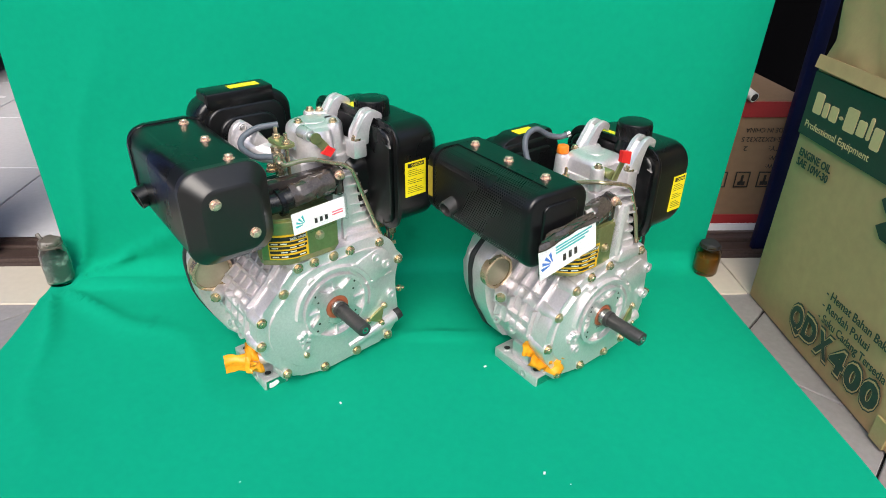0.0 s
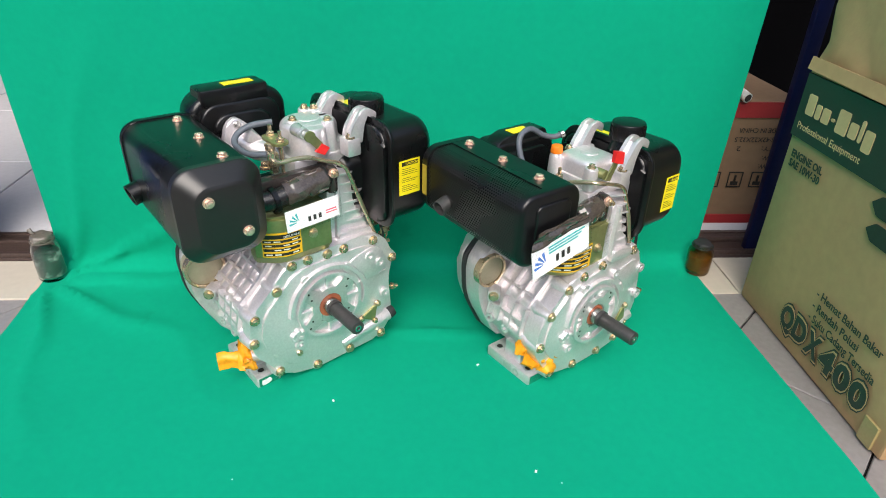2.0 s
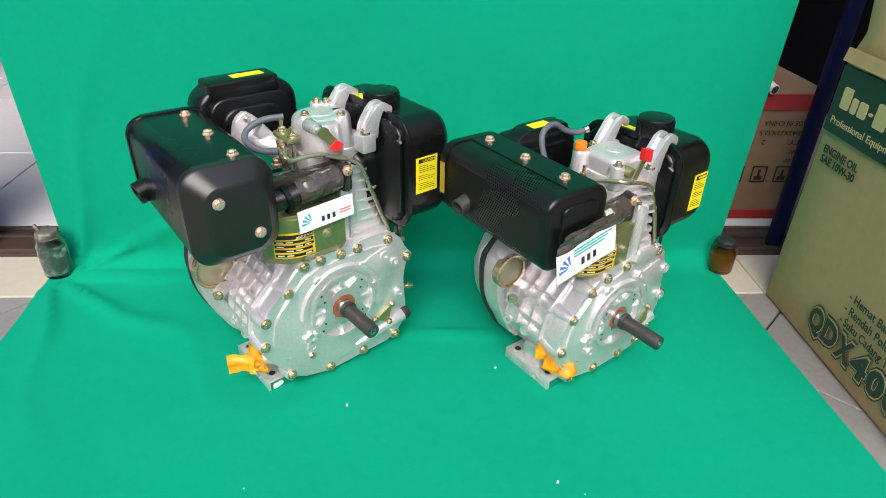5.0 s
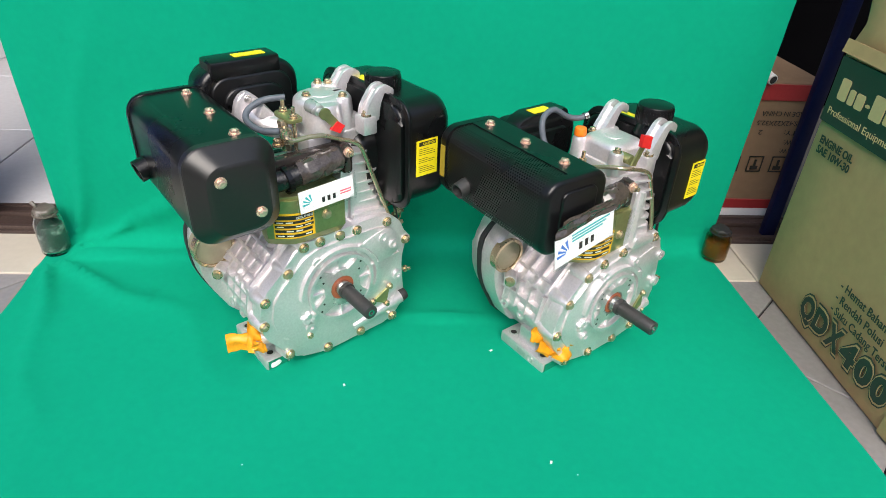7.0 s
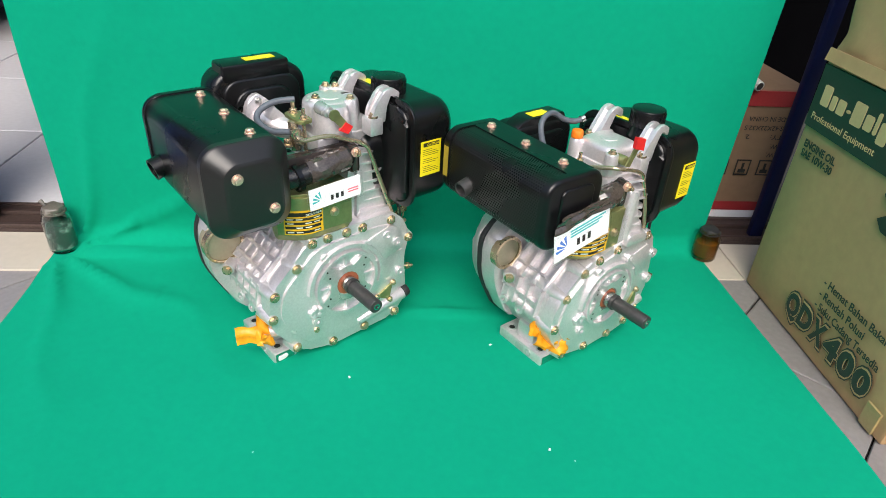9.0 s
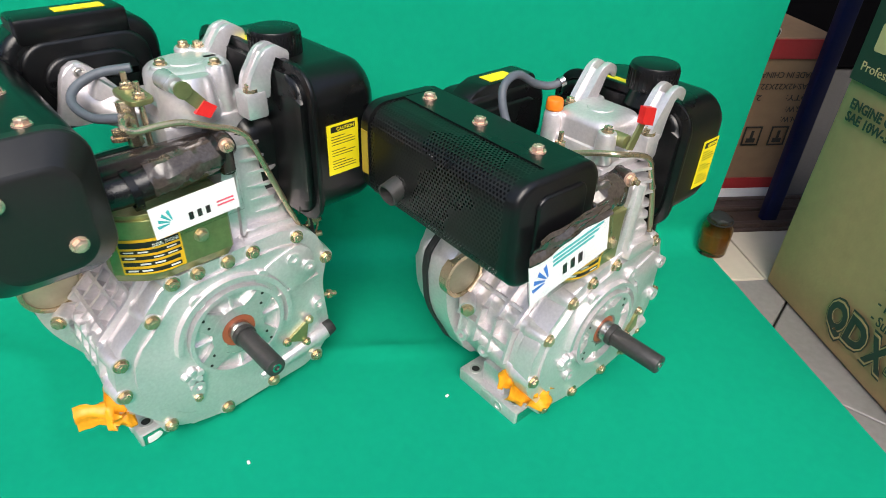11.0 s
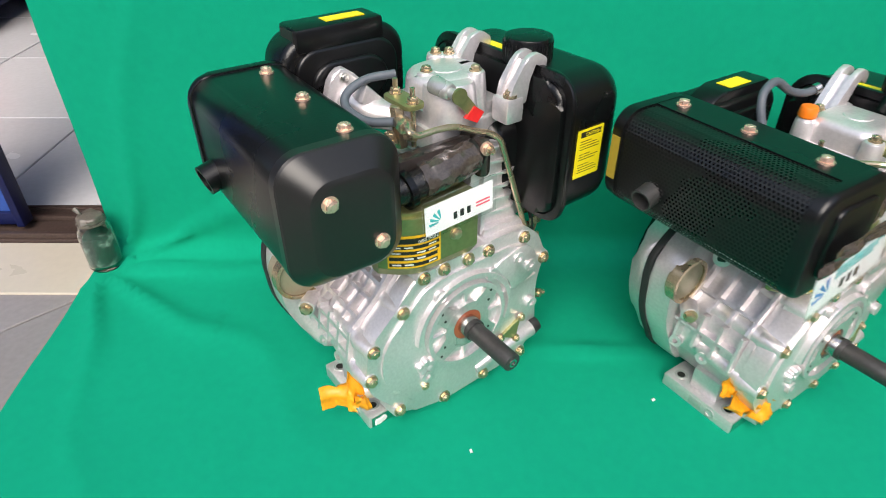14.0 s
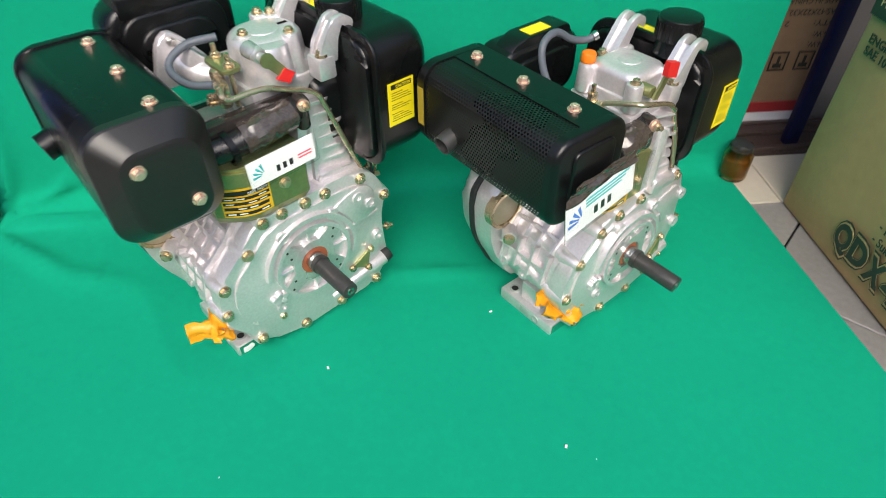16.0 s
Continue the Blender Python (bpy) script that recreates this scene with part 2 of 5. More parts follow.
def spline(points, per=8):
    P = [Vector(p) for p in points]
    P = [P[0] * 2 - P[1], *P, P[-1] * 2 - P[-2]]
    out = []
    for i in range(1, len(P) - 2):
        a, b, c, d = P[i - 1 : i + 3]
        for k in range(per):
            t = k / per
            out.append(0.5 * ((2 * b) + (c - a) * t + (2 * a - 5 * b + 4 * c - d) * t * t + (3 * b - a - 3 * c + d) * t**3))
    return out + [P[-2]]


def tube(points, r, n=10, per=8, curved=True):
    """A round bar swept along a path; r is one radius or a function of 0 to 1."""
    pts = spline(points, per) if curved else [Vector(p) for p in points]
    bm = bmesh.new()
    up, loops = Vector((0.13, 0.2, 1)).normalized(), []
    for i, p in enumerate(pts):
        d = (pts[min(i + 1, len(pts) - 1)] - pts[max(i - 1, 0)]).normalized()
        side = d.cross(up).normalized()
        up = side.cross(d).normalized()
        rad = r(i / (len(pts) - 1)) if callable(r) else r
        loops.append([bm.verts.new(p + rad * (math.cos(2 * math.pi * k / n) * side + math.sin(2 * math.pi * k / n) * up)) for k in range(n)])
    for A, B in zip(loops, loops[1:]):
        for k in range(n):
            bm.faces.new((A[k], A[(k + 1) % n], B[(k + 1) % n], B[k]))
    bm.faces.new(loops[0]), bm.faces.new(loops[-1][::-1])
    return bm


def bolt(p, d, r=0.0072, h=0.0065):
    """A flanged hexagon bolt head that sits on p and looks along d."""
    p, d = Vector(p), Vector(d).normalized()
    return join(cyl(p - d * 0.002, p + d * 0.0016, r * 1.35, r * 1.3, 16), cyl(p, p + d * h, r, r * 0.97, 6, 0.0007), cyl(p + d * h * 0.9, p + d * (h + 0.0006), r * 0.6, r * 0.5, 12))


def boss(p, d, r, h, hole=0.0):
    p, d = Vector(p), Vector(d).normalized()
    return ring(p, p + d * h, r, hole, 20) if hole else cyl(p, p + d * h, r, r * 0.93, 20, 0.001)


def crumpled(corners, amount, seed, n=7, t=0.0012):
    """A creased sheet through four corners, with a little thickness."""
    c = [Vector(p) for p in corners]
    nrm = (c[1] - c[0]).cross(c[3] - c[0]).normalized()
    bm = bmesh.new()
    layers = []
    for side in (0, 1):
        grid = []
        for i in range(n + 1):
            for j in range(n + 1):
                u, v = i / n, j / n
                p = c[0] * (1 - u) * (1 - v) + c[1] * u * (1 - v) + c[2] * u * v + c[3] * (1 - u) * v
                k = noise.noise((u * 2.6 + seed, v * 2.6, seed)) + 0.5 * noise.noise((u * 6 + seed, v * 6, seed * 2))
                grid.append(bm.verts.new(p + nrm * (amount * k + side * t)))
        layers.append(grid)
    for g in layers:
        for i in range(n):
            for j in range(n):
                a = i * (n + 1) + j
                bm.faces.new((g[a], g[a + 1], g[a + n + 2], g[a + n + 1]))
    m = n + 1
    rim = [i * m for i in range(n)] + [n * m + j for j in range(n)] + [i * m + n for i in range(n, 0, -1)] + [j for j in range(n, 0, -1)]
    for q, a in enumerate(rim):
        b = rim[(q + 1) % len(rim)]
        bm.faces.new((layers[0][a], layers[0][b], layers[1][b], layers[1][a]))
    return bm


def strip(x0, x1, z0, z1, y, t=0.0006):
    return rbox(x0, x1, y - t, y, z0, z1, 0)


def panel(corners, t=0.0006):
    """A thin sheet through four corners (the last two found from the first three when absent)."""
    c = [Vector(p) for p in corners]
    nrm = (c[1] - c[0]).cross(c[3] - c[0]).normalized() * t
    bm = bmesh.new()
    lo, hi = [bm.verts.new(p) for p in c], [bm.verts.new(p + nrm) for p in c]
    bm.faces.new(lo[::-1]), bm.faces.new(hi)
    for k in range(4):
        bm.faces.new((lo[k], lo[(k + 1) % 4], hi[(k + 1) % 4], hi[k]))
    return bm


def words(text, m, wide, tall, material, name="lettering", parent=None, bold=0.0):
    """Built-in font lettering as a mesh, so wide and with capitals so tall; m places its baseline's start."""
    cu = bpy.data.curves.new(name, "FONT")
    cu.body, cu.size, cu.extrude, cu.offset, cu.resolution_u = text, 1.0, 0.0003, bold, 3
    tmp = bpy.data.objects.new("tmp", cu)
    me = bpy.data.meshes.new_from_object(tmp)
    bpy.data.objects.remove(tmp), bpy.data.curves.remove(cu)
    xs = [v.co.x for v in me.vertices]
    for v in me.vertices:
        v.co.x, v.co.y = (v.co.x - min(xs)) * wide / (max(xs) - min(xs)), v.co.y * tall / 0.69
    me.materials.clear()
    me.materials.append(material)
    ob = new(name, me)
    ob.parent = parent
    ob.matrix_local = m
    return ob if len(text) == 1 else tagged(ob, kind="stuff")


def facing(origin, right, up):
    """A placement whose x runs along right and y along up."""
    x, y = Vector(right).normalized(), Vector(up).normalized()
    z = x.cross(y)
    m = Matrix((x, y, z)).transposed().to_4x4()
    m.translation = origin
    return m


# ---- the setting ----
TURN = radians(3.35)


SHOP = pose(-1.05, 1.437, 0, 0, 0, math.degrees(TURN))

floor = part("floor", rbox(-8, 8, -8, 8, -0.06, -0.014, 0), GROUT, smooth=0)
tagged(floor, "tiled floor of a shop and the pavement before it", "floor", kind="structure")
floor.matrix_world = SHOP


def cloth_edge(s):
    """Left and right edge of the cloth at s metres along it from its fold (floor: negative, wall: positive)."""
    if s > 0:
        return -0.899 + 0.004 * math.sin(s * 9) + 0.02 * s, 0.662 + 0.035 * s
    y = -s
    left = -0.910 + 0.05 * min(y, 0.10) + 0.18 * max(0.0, y - 0.10)
    return left + 0.006 * math.sin(y * 13), 0.658 + 0.106 * min(y, 0.6) + 0.06 * max(0.0, y - 0.6)


def cloth():
    """One sheet that lies on the floor, bends up and hangs as a wall."""
    bm = bmesh.new()
    nx, rows, R = 150, [], 0.05
    arc = R * math.pi / 2
    stops = [-1.75 + 0.0155 * k for k in range(113)] + [arc * k / 7 for k in range(1, 8)] + [arc + 0.02 * k for k in range(1, 46)] + [arc + 0.9 + 0.1 * k for k in range(1, 15)]
    for s in stops:
        l, r = cloth_edge(s)
        line = []
        for i in range(nx + 1):
            x = l + (r - l) * i / nx
            back = 1.36 + 0.058 * (x + 0.90)
            if s <= 0:
                y, z, nv = back + s, 0.003, Vector((0, 0, 1))
            elif s < arc:
                a = s / R
                y, z, nv = back + R * math.sin(a), 0.003 + R * (1 - math.cos(a)), Vector((0, -math.sin(a), math.cos(a)))
            else:
                y, z, nv = back + R, 0.003 + R + s - arc, Vector((0, -1, 0))
            h = 0.0022 * (noise.noise((x * 5, s * 5, 0)) + 1) + 0.0006 * (noise.noise((x * 24, s * 24, 3)) + 1)
            dx, ds = x + 0.895, s + 0.02
            d, ang = math.hypot(dx, ds), math.atan2(ds, dx)
            fold = (1 - abs(math.sin(ang * 5.5 + 1.2 * noise.noise((d * 4, ang * 2, 1))))) ** 3
            h += fold * 0.036 * min(1, d / 0.05) * math.exp(-d / 0.26) * (1 if -1.2 < ang < 2.2 else 0.3)
            q = s + 0.228 + 0.01 * math.sin(x * 9)
            h += 0.013 * math.exp(-((q / 0.011) ** 2)) * max(0.0, 1 - abs(x - 0.01) / 0.17)
            h += 0.004 * math.exp(-(((s + 0.5 + 0.1 * x) / 0.02) ** 2)) * max(0.0, noise.noise((x * 3, 1, 1)))
            p = Vector((x, y, z)) + nv * h
            line.append(bm.verts.new(p))
        rows.append(line)
    for A, B in zip(rows, rows[1:]):
        for i in range(nx):
            bm.faces.new((A[i], A[i + 1], B[i + 1], B[i]))
    return bm


drape = part("backdrop_cloth", cloth(), CLOTH, smooth=180)
tagged(drape, "bright green fabric backdrop draped from wall to floor", "backdrop cloth")

# the shop's shell, coloured near black in place of its lack of light
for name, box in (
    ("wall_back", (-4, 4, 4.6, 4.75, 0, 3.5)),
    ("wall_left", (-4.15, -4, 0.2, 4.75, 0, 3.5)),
    # added sheet that blackens the view past the door post
    ("gloom_sheet", (1.50, 4.0, 1.10, 1.20, 0, 3.4)),
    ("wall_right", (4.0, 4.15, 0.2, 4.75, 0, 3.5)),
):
    w = part(name, rbox(*box, 0), GLOOM, smooth=0)
    tagged(w, "near-black wall with the shop's gloom put into its colour", "wall", kind="structure")
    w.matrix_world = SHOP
# unseen ceiling, added to shut daylight out of the shop
ceiling = part("ceiling", rbox(-4.15, 4.15, 0.27, 4.75, 3.5, 3.6, 0), GLOOM, smooth=0)
tagged(ceiling, "unseen ceiling with the shop's gloom put into its colour", "ceiling", kind="structure")
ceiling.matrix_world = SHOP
# unseen, added above the opening so less daylight reaches the shop
shade_wall = part("shade_wall_front", rbox(-4.15, 4.15, 0.14, 0.27, 2.45, 3.6, 0), WALL, smooth=0)
tagged(shade_wall, "unseen wall added over the shop opening to shade the inside", "wall", kind="structure")
shade_wall.matrix_world = SHOP

# unseen walls, added to cut light and reflections from the low sky
far_block = part("sky_block_far", rbox(-5, 7, -6.2, -6.0, 0, 3.6, 0), WALL, smooth=0)
tagged(far_block, "unseen wall added behind the camera to block low sky light", "wall", kind="structure")
for x in (-4.2, 6.2):
    w = part("sky_block_side", rbox(x, x + 0.2, -6.0, 0.0, 0, 3.0, 0), WALL, smooth=0)
    tagged(w, "unseen side wall added before the shop to block low sky light", "wall", kind="structure")

# sliding-door rail at the threshold
rail = thing("door_rail", SHOP, "rusty dark brown sliding-door rail across the threshold", "door rail", kind="structure")
part("base", rbox(-1.6, 3.6, 0.0, 0.135, -0.012, 0.008, 0.002), RAIL, rail)
part("front_lip", rbox(-1.6, 3.6, 0.004, 0.016, 0.004, 0.020, 0.003), RAIL, rail)
part("ridge", rbox(-1.6, 3.6, 0.072, 0.086, 0.004, 0.018, 0.004), RAIL, rail)
part("back_lip", rbox(-1.6, 3.6, 0.120, 0.134, 0.004, 0.012, 0.002), RAIL, rail)

post = thing("door_post", SHOP @ pose(1.890, 0.03, 0), "dark blue painted steel door post", "post", kind="structure")
part("shaft", rbox(0, 0.034, 0.0, 0.022, 0.0, 2.2, 0.004), BLUE, post)


# ---- boxes ----
def carton(name, m, size, material, label, category="cardboard box", worn=0.0035, group=""):
    """A closed carton: four sides, a bottom and top flaps with a seam."""
    w, d, h = size
    ob = thing(name, m, label, category, group)
    body = rbox(0, w, 0, d, 0, h, 0.006, 2)
    bmesh.ops.subdivide_edges(body, edges=body.edges[:], cuts=4 if worn < 0.005 else 11, use_grid_fill=True)
    for v in body.verts:
        if v.co.z > 0.01:
            v.co += Vector((noise.noise(v.co * 4), noise.noise(v.co * 4 + Vector((5, 0, 0))), 0.4 * noise.noise(v.co * 5))) * 0.0035
            if worn > 0.005:
                v.co.x += (worn - 0.0035) * (1 - 2 * abs(noise.noise(Vector((v.co.x * 3, v.co.y * 13 + v.co.z * 3, v.co.z * 4)))))
    part("body", body, material, ob)
    return ob


big = carton("cardboard_box", pose(0.772, 0.868, 0, 0, 0, 3.45), (0.42, 0.505, 0.543), KRAFT, "large olive-brown carton printed in dark green, slightly worn, on the tiles", group="stacked cartons")
FACE = -0.0045


def on_face(y, z, d=0.0):
    """A placement on the carton's printed side, reading from the back towards the front."""
    return facing((FACE - d, y, z), (0, -1, 0), (0, 0, 1))


part("print_band", rbox(FACE - 0.001, FACE + 0.004, 0.004, 0.499, 0.405, 0.529, 0), BOX_GREEN, big, "dark green printed band", smooth=0)
at = 0.474
for wd, lo, hi in ((0.026, 0.0, 0.040), (0.016, 0.0, 0.028), (0.023, 0.0, 0.028), (0.012, 0.011, 0.017), (0.032, -0.003, 0.040), (0.022, 0.0, 0.028), (0.009, 0.0, 0.040), (0.024, -0.010, 0.028)):
    part("brand_shape", prism(rr(at - wd, at, 0.455 + lo, 0.455 + hi, 0.004, 3), "x", FACE - 0.0022, FACE - 0.0008), CREAM_INK, big, "pale plain shape", smooth=0)
    at -= wd + 0.0055
words("Professional Equipment", on_face(0.484, 0.423, 0.0012), 0.198, 0.0135, CREAM_INK, parent=big)
for text, z in (("ENGINE OIL", 0.366), ("SAE 10W-30", 0.346)):
    words(text, on_face(0.475, z, 0.0003), 0.106, 0.0145, BOX_GREEN, parent=big, bold=0.03)
for text, z, long in (("- Hemat Bahan Bakar", 0.158, 0.190), ("- Rendah Polusi", 0.132, 0.138), ("- Suku Cadang Tersedia", 0.106, 0.196)):
    words(text, on_face(0.266, z, 0.0003), long, 0.0165, BOX_GREEN, parent=big, bold=0.012)
for k, letter in enumerate("QDX400"):
    words(letter, on_face(0.3435 - 0.0462 * k, 0.0415, 0.0001), 0.0485, 0.0525, BOX_GREEN, "outline", big, 0.09)
    words(letter, on_face(0.3420 - 0.0462 * k, 0.0430, 0.0005), 0.0455, 0.0490, KRAFT, "gap", big, 0.07)
    words(letter, on_face(0.3405 - 0.0462 * k, 0.0450, 0.0009), 0.0425, 0.0450, BOX_GREEN, "letter", big, 0.045)
for y0, y1, za, zb in ((0.226, 0.100, 0.362, 0.398), (0.218, 0.100, 0.318, 0.352)):
    plate = smooth_outline([(y0, (za + zb) / 2), (y0 - 0.02, za), (y1, za), (y1, zb), (y0 - 0.02, zb)], 0.1)
    part("emblem", prism(plate, "x", FACE - 0.0006, FACE + 0.001), BOX_GREEN, big, "dark printed plate shape", smooth=0)
part("seam_tape", rbox(-0.002, 0.10, 0.01, 0.500, 0.5445, 0.5470, 0.0005), TAPE, big, "brown packing tape")
part("corner_tape", rbox(FACE - 0.0008, FACE + 0.004, 0.022, 0.056, 0.004, 0.052, 0), TAPE, big, "brown tape over the bottom edge", smooth=0)

upper = carton("cardboard_box", pose(0.776, 0.862, 0.547, 0, 0, 3.0), (0.42, 0.515, 0.40), KRAFT, "plain olive-brown carton with crumpled tape, stacked on the printed one", worn=0.017, group="stacked cartons")
oval = rr(0.160, 0.258, 0.052, 0.148, 0.030, 5)
logo = part("brand_shape", prism(oval, "x", -0.0125, 0.0), BOX_GREEN, upper, "dark rounded print", smooth=0)
part("middle", prism(rr(0.182, 0.236, 0.072, 0.128, 0.018, 5), "x", -0.0131, -0.012), KRAFT, logo, smooth=0)
part("flap", panel([(-0.012, 0.511, -0.012), (-0.014, 0.02, -0.016), (-0.008, 0.02, 0.010), (-0.008, 0.511, 0.012)], 0.004), KRAFT, upper, "bent torn flap")

# carton with red bands, upside down beyond the rail
crate = carton("cardboard_box", SHOP @ pose(1.60, 0.146, 0.0), (0.40, 0.30, 0.378), KRAFT_B, "brown carton with red and white bands, standing upside down", group="")


def on_crate(x, z):
    """Lettering on the front of the upturned carton, so it hangs upside down."""
    return facing((x, -0.0042, z), (-1, 0, 0), (0, 0, -1))


part("red_band", rbox(0.002, 0.398, -0.0045, 0.002, 0.334, 0.374, 0), BOX_RED, crate, "red printed band", smooth=0)
part("red_band", rbox(0.002, 0.398, -0.0045, 0.002, 0.030, 0.056, 0), BOX_RED, crate, "red printed band", smooth=0)
part("white_band", rbox(0.002, 0.398, -0.0047, 0.002, 0.004, 0.029, 0), BOX_WHITE, crate, "white printed band", smooth=0)
for text, x, z in (("MADE IN CHINA", 0.372, 0.306), ("MEAS:42X22X32.5", 0.386, 0.281), ("QTY:        2", 0.378, 0.256), ("G.W:", 0.370, 0.230), ("N.W:", 0.366, 0.206)):
    words(text, on_crate(x, z), 0.0094 * len(text), 0.0125, INK, parent=crate)
for k in range(3):
    x = 0.192 + 0.0625 * k
    fr = join(rbox(x, x + 0.040, -0.0046, -0.003, 0.139, 0.142, 0), rbox(x, x + 0.040, -0.0046, -0.003, 0.181, 0.184, 0), rbox(x, x + 0.003, -0.0046, -0.003, 0.142, 0.181, 0), rbox(x + 0.037, x + 0.040, -0.0046, -0.003, 0.142, 0.181, 0))
    part("handling_mark", join(fr, rbox(x + 0.010, x + 0.030, -0.0046, -0.003, 0.146, 0.156, 0), rbox(x + 0.017, x + 0.023, -0.0046, -0.003, 0.156, 0.174, 0)), INK, crate, smooth=0)

for pts, r in (([(1.842, 0.128, 0.389), (1.828, 0.18, 0.398), (1.798, 0.32, 0.394)], 0.0125), ([(1.825, 0.185, 0.389), (1.848, 0.195, 0.408), (1.852, 0.215, 0.428), (1.835, 0.245, 0.441), (1.800, 0.285, 0.438)], 0.010)):
    p = thing("plastic_pipe", SHOP, "white plastic pipe lying on a carton", "pipe", "white pipes")
    part("tube", tube(pts, r, 18), PVC, p)
    d = (Vector(pts[0]) - Vector(pts[1])).normalized()
    # solid black disc over the end, painted for the shade within
    part("bore_shade", cyl(Vector(pts[0]) - d * 0.002, Vector(pts[0]) + d * 0.0006, r * 0.78, None, 18), INK, p, "black disc for the shade in the open end")



# ---- jars ----
def jar(name, m, r, h, glass, filling, label, fill_label, lid_mat, lid_label, tall=0.60):
    ob = thing(name, m, label, "jar")
    prof = [(0.0, 0.004), (r * 0.9, 0.004), (r, 0.010), (r, h * 0.72), (r * 0.78, h * 0.86), (r * 0.78, h * 0.95), (r * 0.74, h * 0.95), (r * 0.74, h * 0.85), (r * 0.95, h * 0.70), (r * 0.95, 0.013), (0.0, 0.012)]
    bm = bmesh.new()
    n, loops = 28, []
    for rad, z in prof:
        loops.append([bm.verts.new((rad * math.cos(2 * math.pi * k / n), rad * math.sin(2 * math.pi * k / n), z)) for k in range(n)] if rad else [bm.verts.new((0, 0, z))])
    for A, B in zip(loops, loops[1:]):
        for k in range(n):
            a, b = (A[0], A[0]) if len(A) == 1 else (A[k], A[(k + 1) % n])
            c, d = (B[0], B[0]) if len(B) == 1 else (B[(k + 1) % n], B[k])
            bm.faces.new([v for q, v in enumerate((a, b, c, d)) if v not in (a, b, c, d)[:q]])
    g = part("glass", bm, glass, ob)
    g.visible_shadow = False
    fill = cyl((0, 0, 0.014), (0, 0, h * tall), r * 0.93, r * 0.88, 24, 0.004)
    bmesh.ops.subdivide_edges(fill, edges=fill.edges[:], cuts=2)
    for v in fill.verts:
        v.co *= 1 - 0.10 * abs(noise.noise(v.co * 60))
    part("filling", fill, filling, ob, fill_label)
    lid = cyl((0, 0, h * 0.88), (0, 0, h * 0.99), r * 0.80, r * 0.74, 28, 0.003)
    bmesh.ops.subdivide_edges(lid, edges=lid.edges[:], cuts=2)
    for v in lid.verts:
        v.co += Vector((noise.noise(v.co * 90), noise.noise(v.co * 90 + Vector((3, 3, 3))), noise.noise(v.co * 70))) * 0.0035
    part("lid", lid, lid_mat, ob, lid_label)
    part("tie", ring((0, 0, h * 0.86), (0, 0, h * 0.89), r * 0.84, r * 0.76), lid_mat, ob)
    return ob


WRAP = mat("cloudy_plastic_wrap", (0.14, 0.12, 0.10), 0.3, vary=0.4, scale=120, bump=0.5, bscale=120)
j1 = jar("glass_jar", pose(-0.889, 1.360, 0.006), 0.031, 0.118, GLASS, GREENERY, "glass jar with green filling, tied over with plastic, on the cloth", "dull green bits", WRAP, "crumpled plastic cover", 0.66)
part("knot", tube([(-0.012, 0, 0.112), (-0.018, 0.0, 0.120), (-0.026, 0.004, 0.126)], lambda t: 0.002 + 0.003 * t, 6), WRAP, j1)
jar("glass_jar", pose(0.663, 1.458, 0.006), 0.030, 0.088, AMBER_GLASS, OIL, "small amber jar of dark oil with a dark lid", "dark amber oil", RUBBER, "dark lid")

for x, y in ((-0.169, 0.974), (0.100, 1.083), (0.184, 0.824), (-0.300, 0.795), (0.223, 0.803)):
    bit = rbox(-0.004, 0.004, -0.0025, 0.0025, 0.0, 0.002, 0.0006)
    k = 0.72 if x in (-0.169, 0.100, 0.184) else 0.30
    b = part("paper_scrap", bit, PAPER)
    b.matrix_world = pose(x, y, 0.0075, 0, 0, x * 400) @ Matrix.Scale(k, 4)
    tagged(b, "tiny white paper scrap on the green cloth", "paper scrap", "scraps on the cloth")

# blue door leaf parked on the rail, and a rack with red packs far inside
leaf = thing("door_leaf", SHOP @ pose(-0.068, 0.030, 0.0), "blue ribbed sheet-metal sliding door leaf standing in its rail", "door", kind="structure")
wave = [(0.0, 0.0)]
for k in range(4):
    x = -0.012 - 0.085 * k
    wave += [(x, 0.0), (x - 0.008, 0.014), (x - 0.050, 0.014), (x - 0.058, 0.0)]
ends = [(x, y + 0.004) for x, y in wave[::-1]]
part("sheet", prism(wave + ends, "z", 0.030, 2.15), BLUE_L, leaf, smooth=0)
part("edge_stile", rbox(-0.012, 0.004, -0.004, 0.030, 0.022, 2.15, 0.002), BLUE, leaf)
part("bottom_rail", rbox(-0.36, 0.0, 0.006, 0.024, 0.022, 0.050, 0.002), BLUE, leaf)

rack = thing("shelf_rack", pose(-2.150, 2.78, 0, 0, 0, 11.7), "low dark blue steel rack on the shop floor", "rack")
part("shelf", rbox(-0.55, 0.0, 0.0, 1.6, 0.075, 0.125, 0.004), BLUE, rack)
for x in (-0.50, -0.04):
    for y in (0.06, 1.5):
        part("leg", rbox(x - 0.02, x + 0.02, y - 0.02, y + 0.02, 0.0, 0.08, 0.002), BLUE, rack)
for k in range(4):
    pk = thing("red_pack", pose(-2.220 - 0.073 * k, 2.85 + 0.352 * k, 0.1256, 0, 0, 11.7), "red boxed product standing on a blue rack", "box", "red packs")
    part("carton", rbox(-0.30, 0.04, 0.0, 0.32, 0.0, 0.26, 0.004), BOX_RED, pk)
    part("panel", rbox(0.0395, 0.0408, 0.04, 0.28, 0.14, 0.22, 0), PAPER, pk, "pale printed panel", smooth=0)


# ---- diesel engines ----
FRONT = (0, -1, 0)


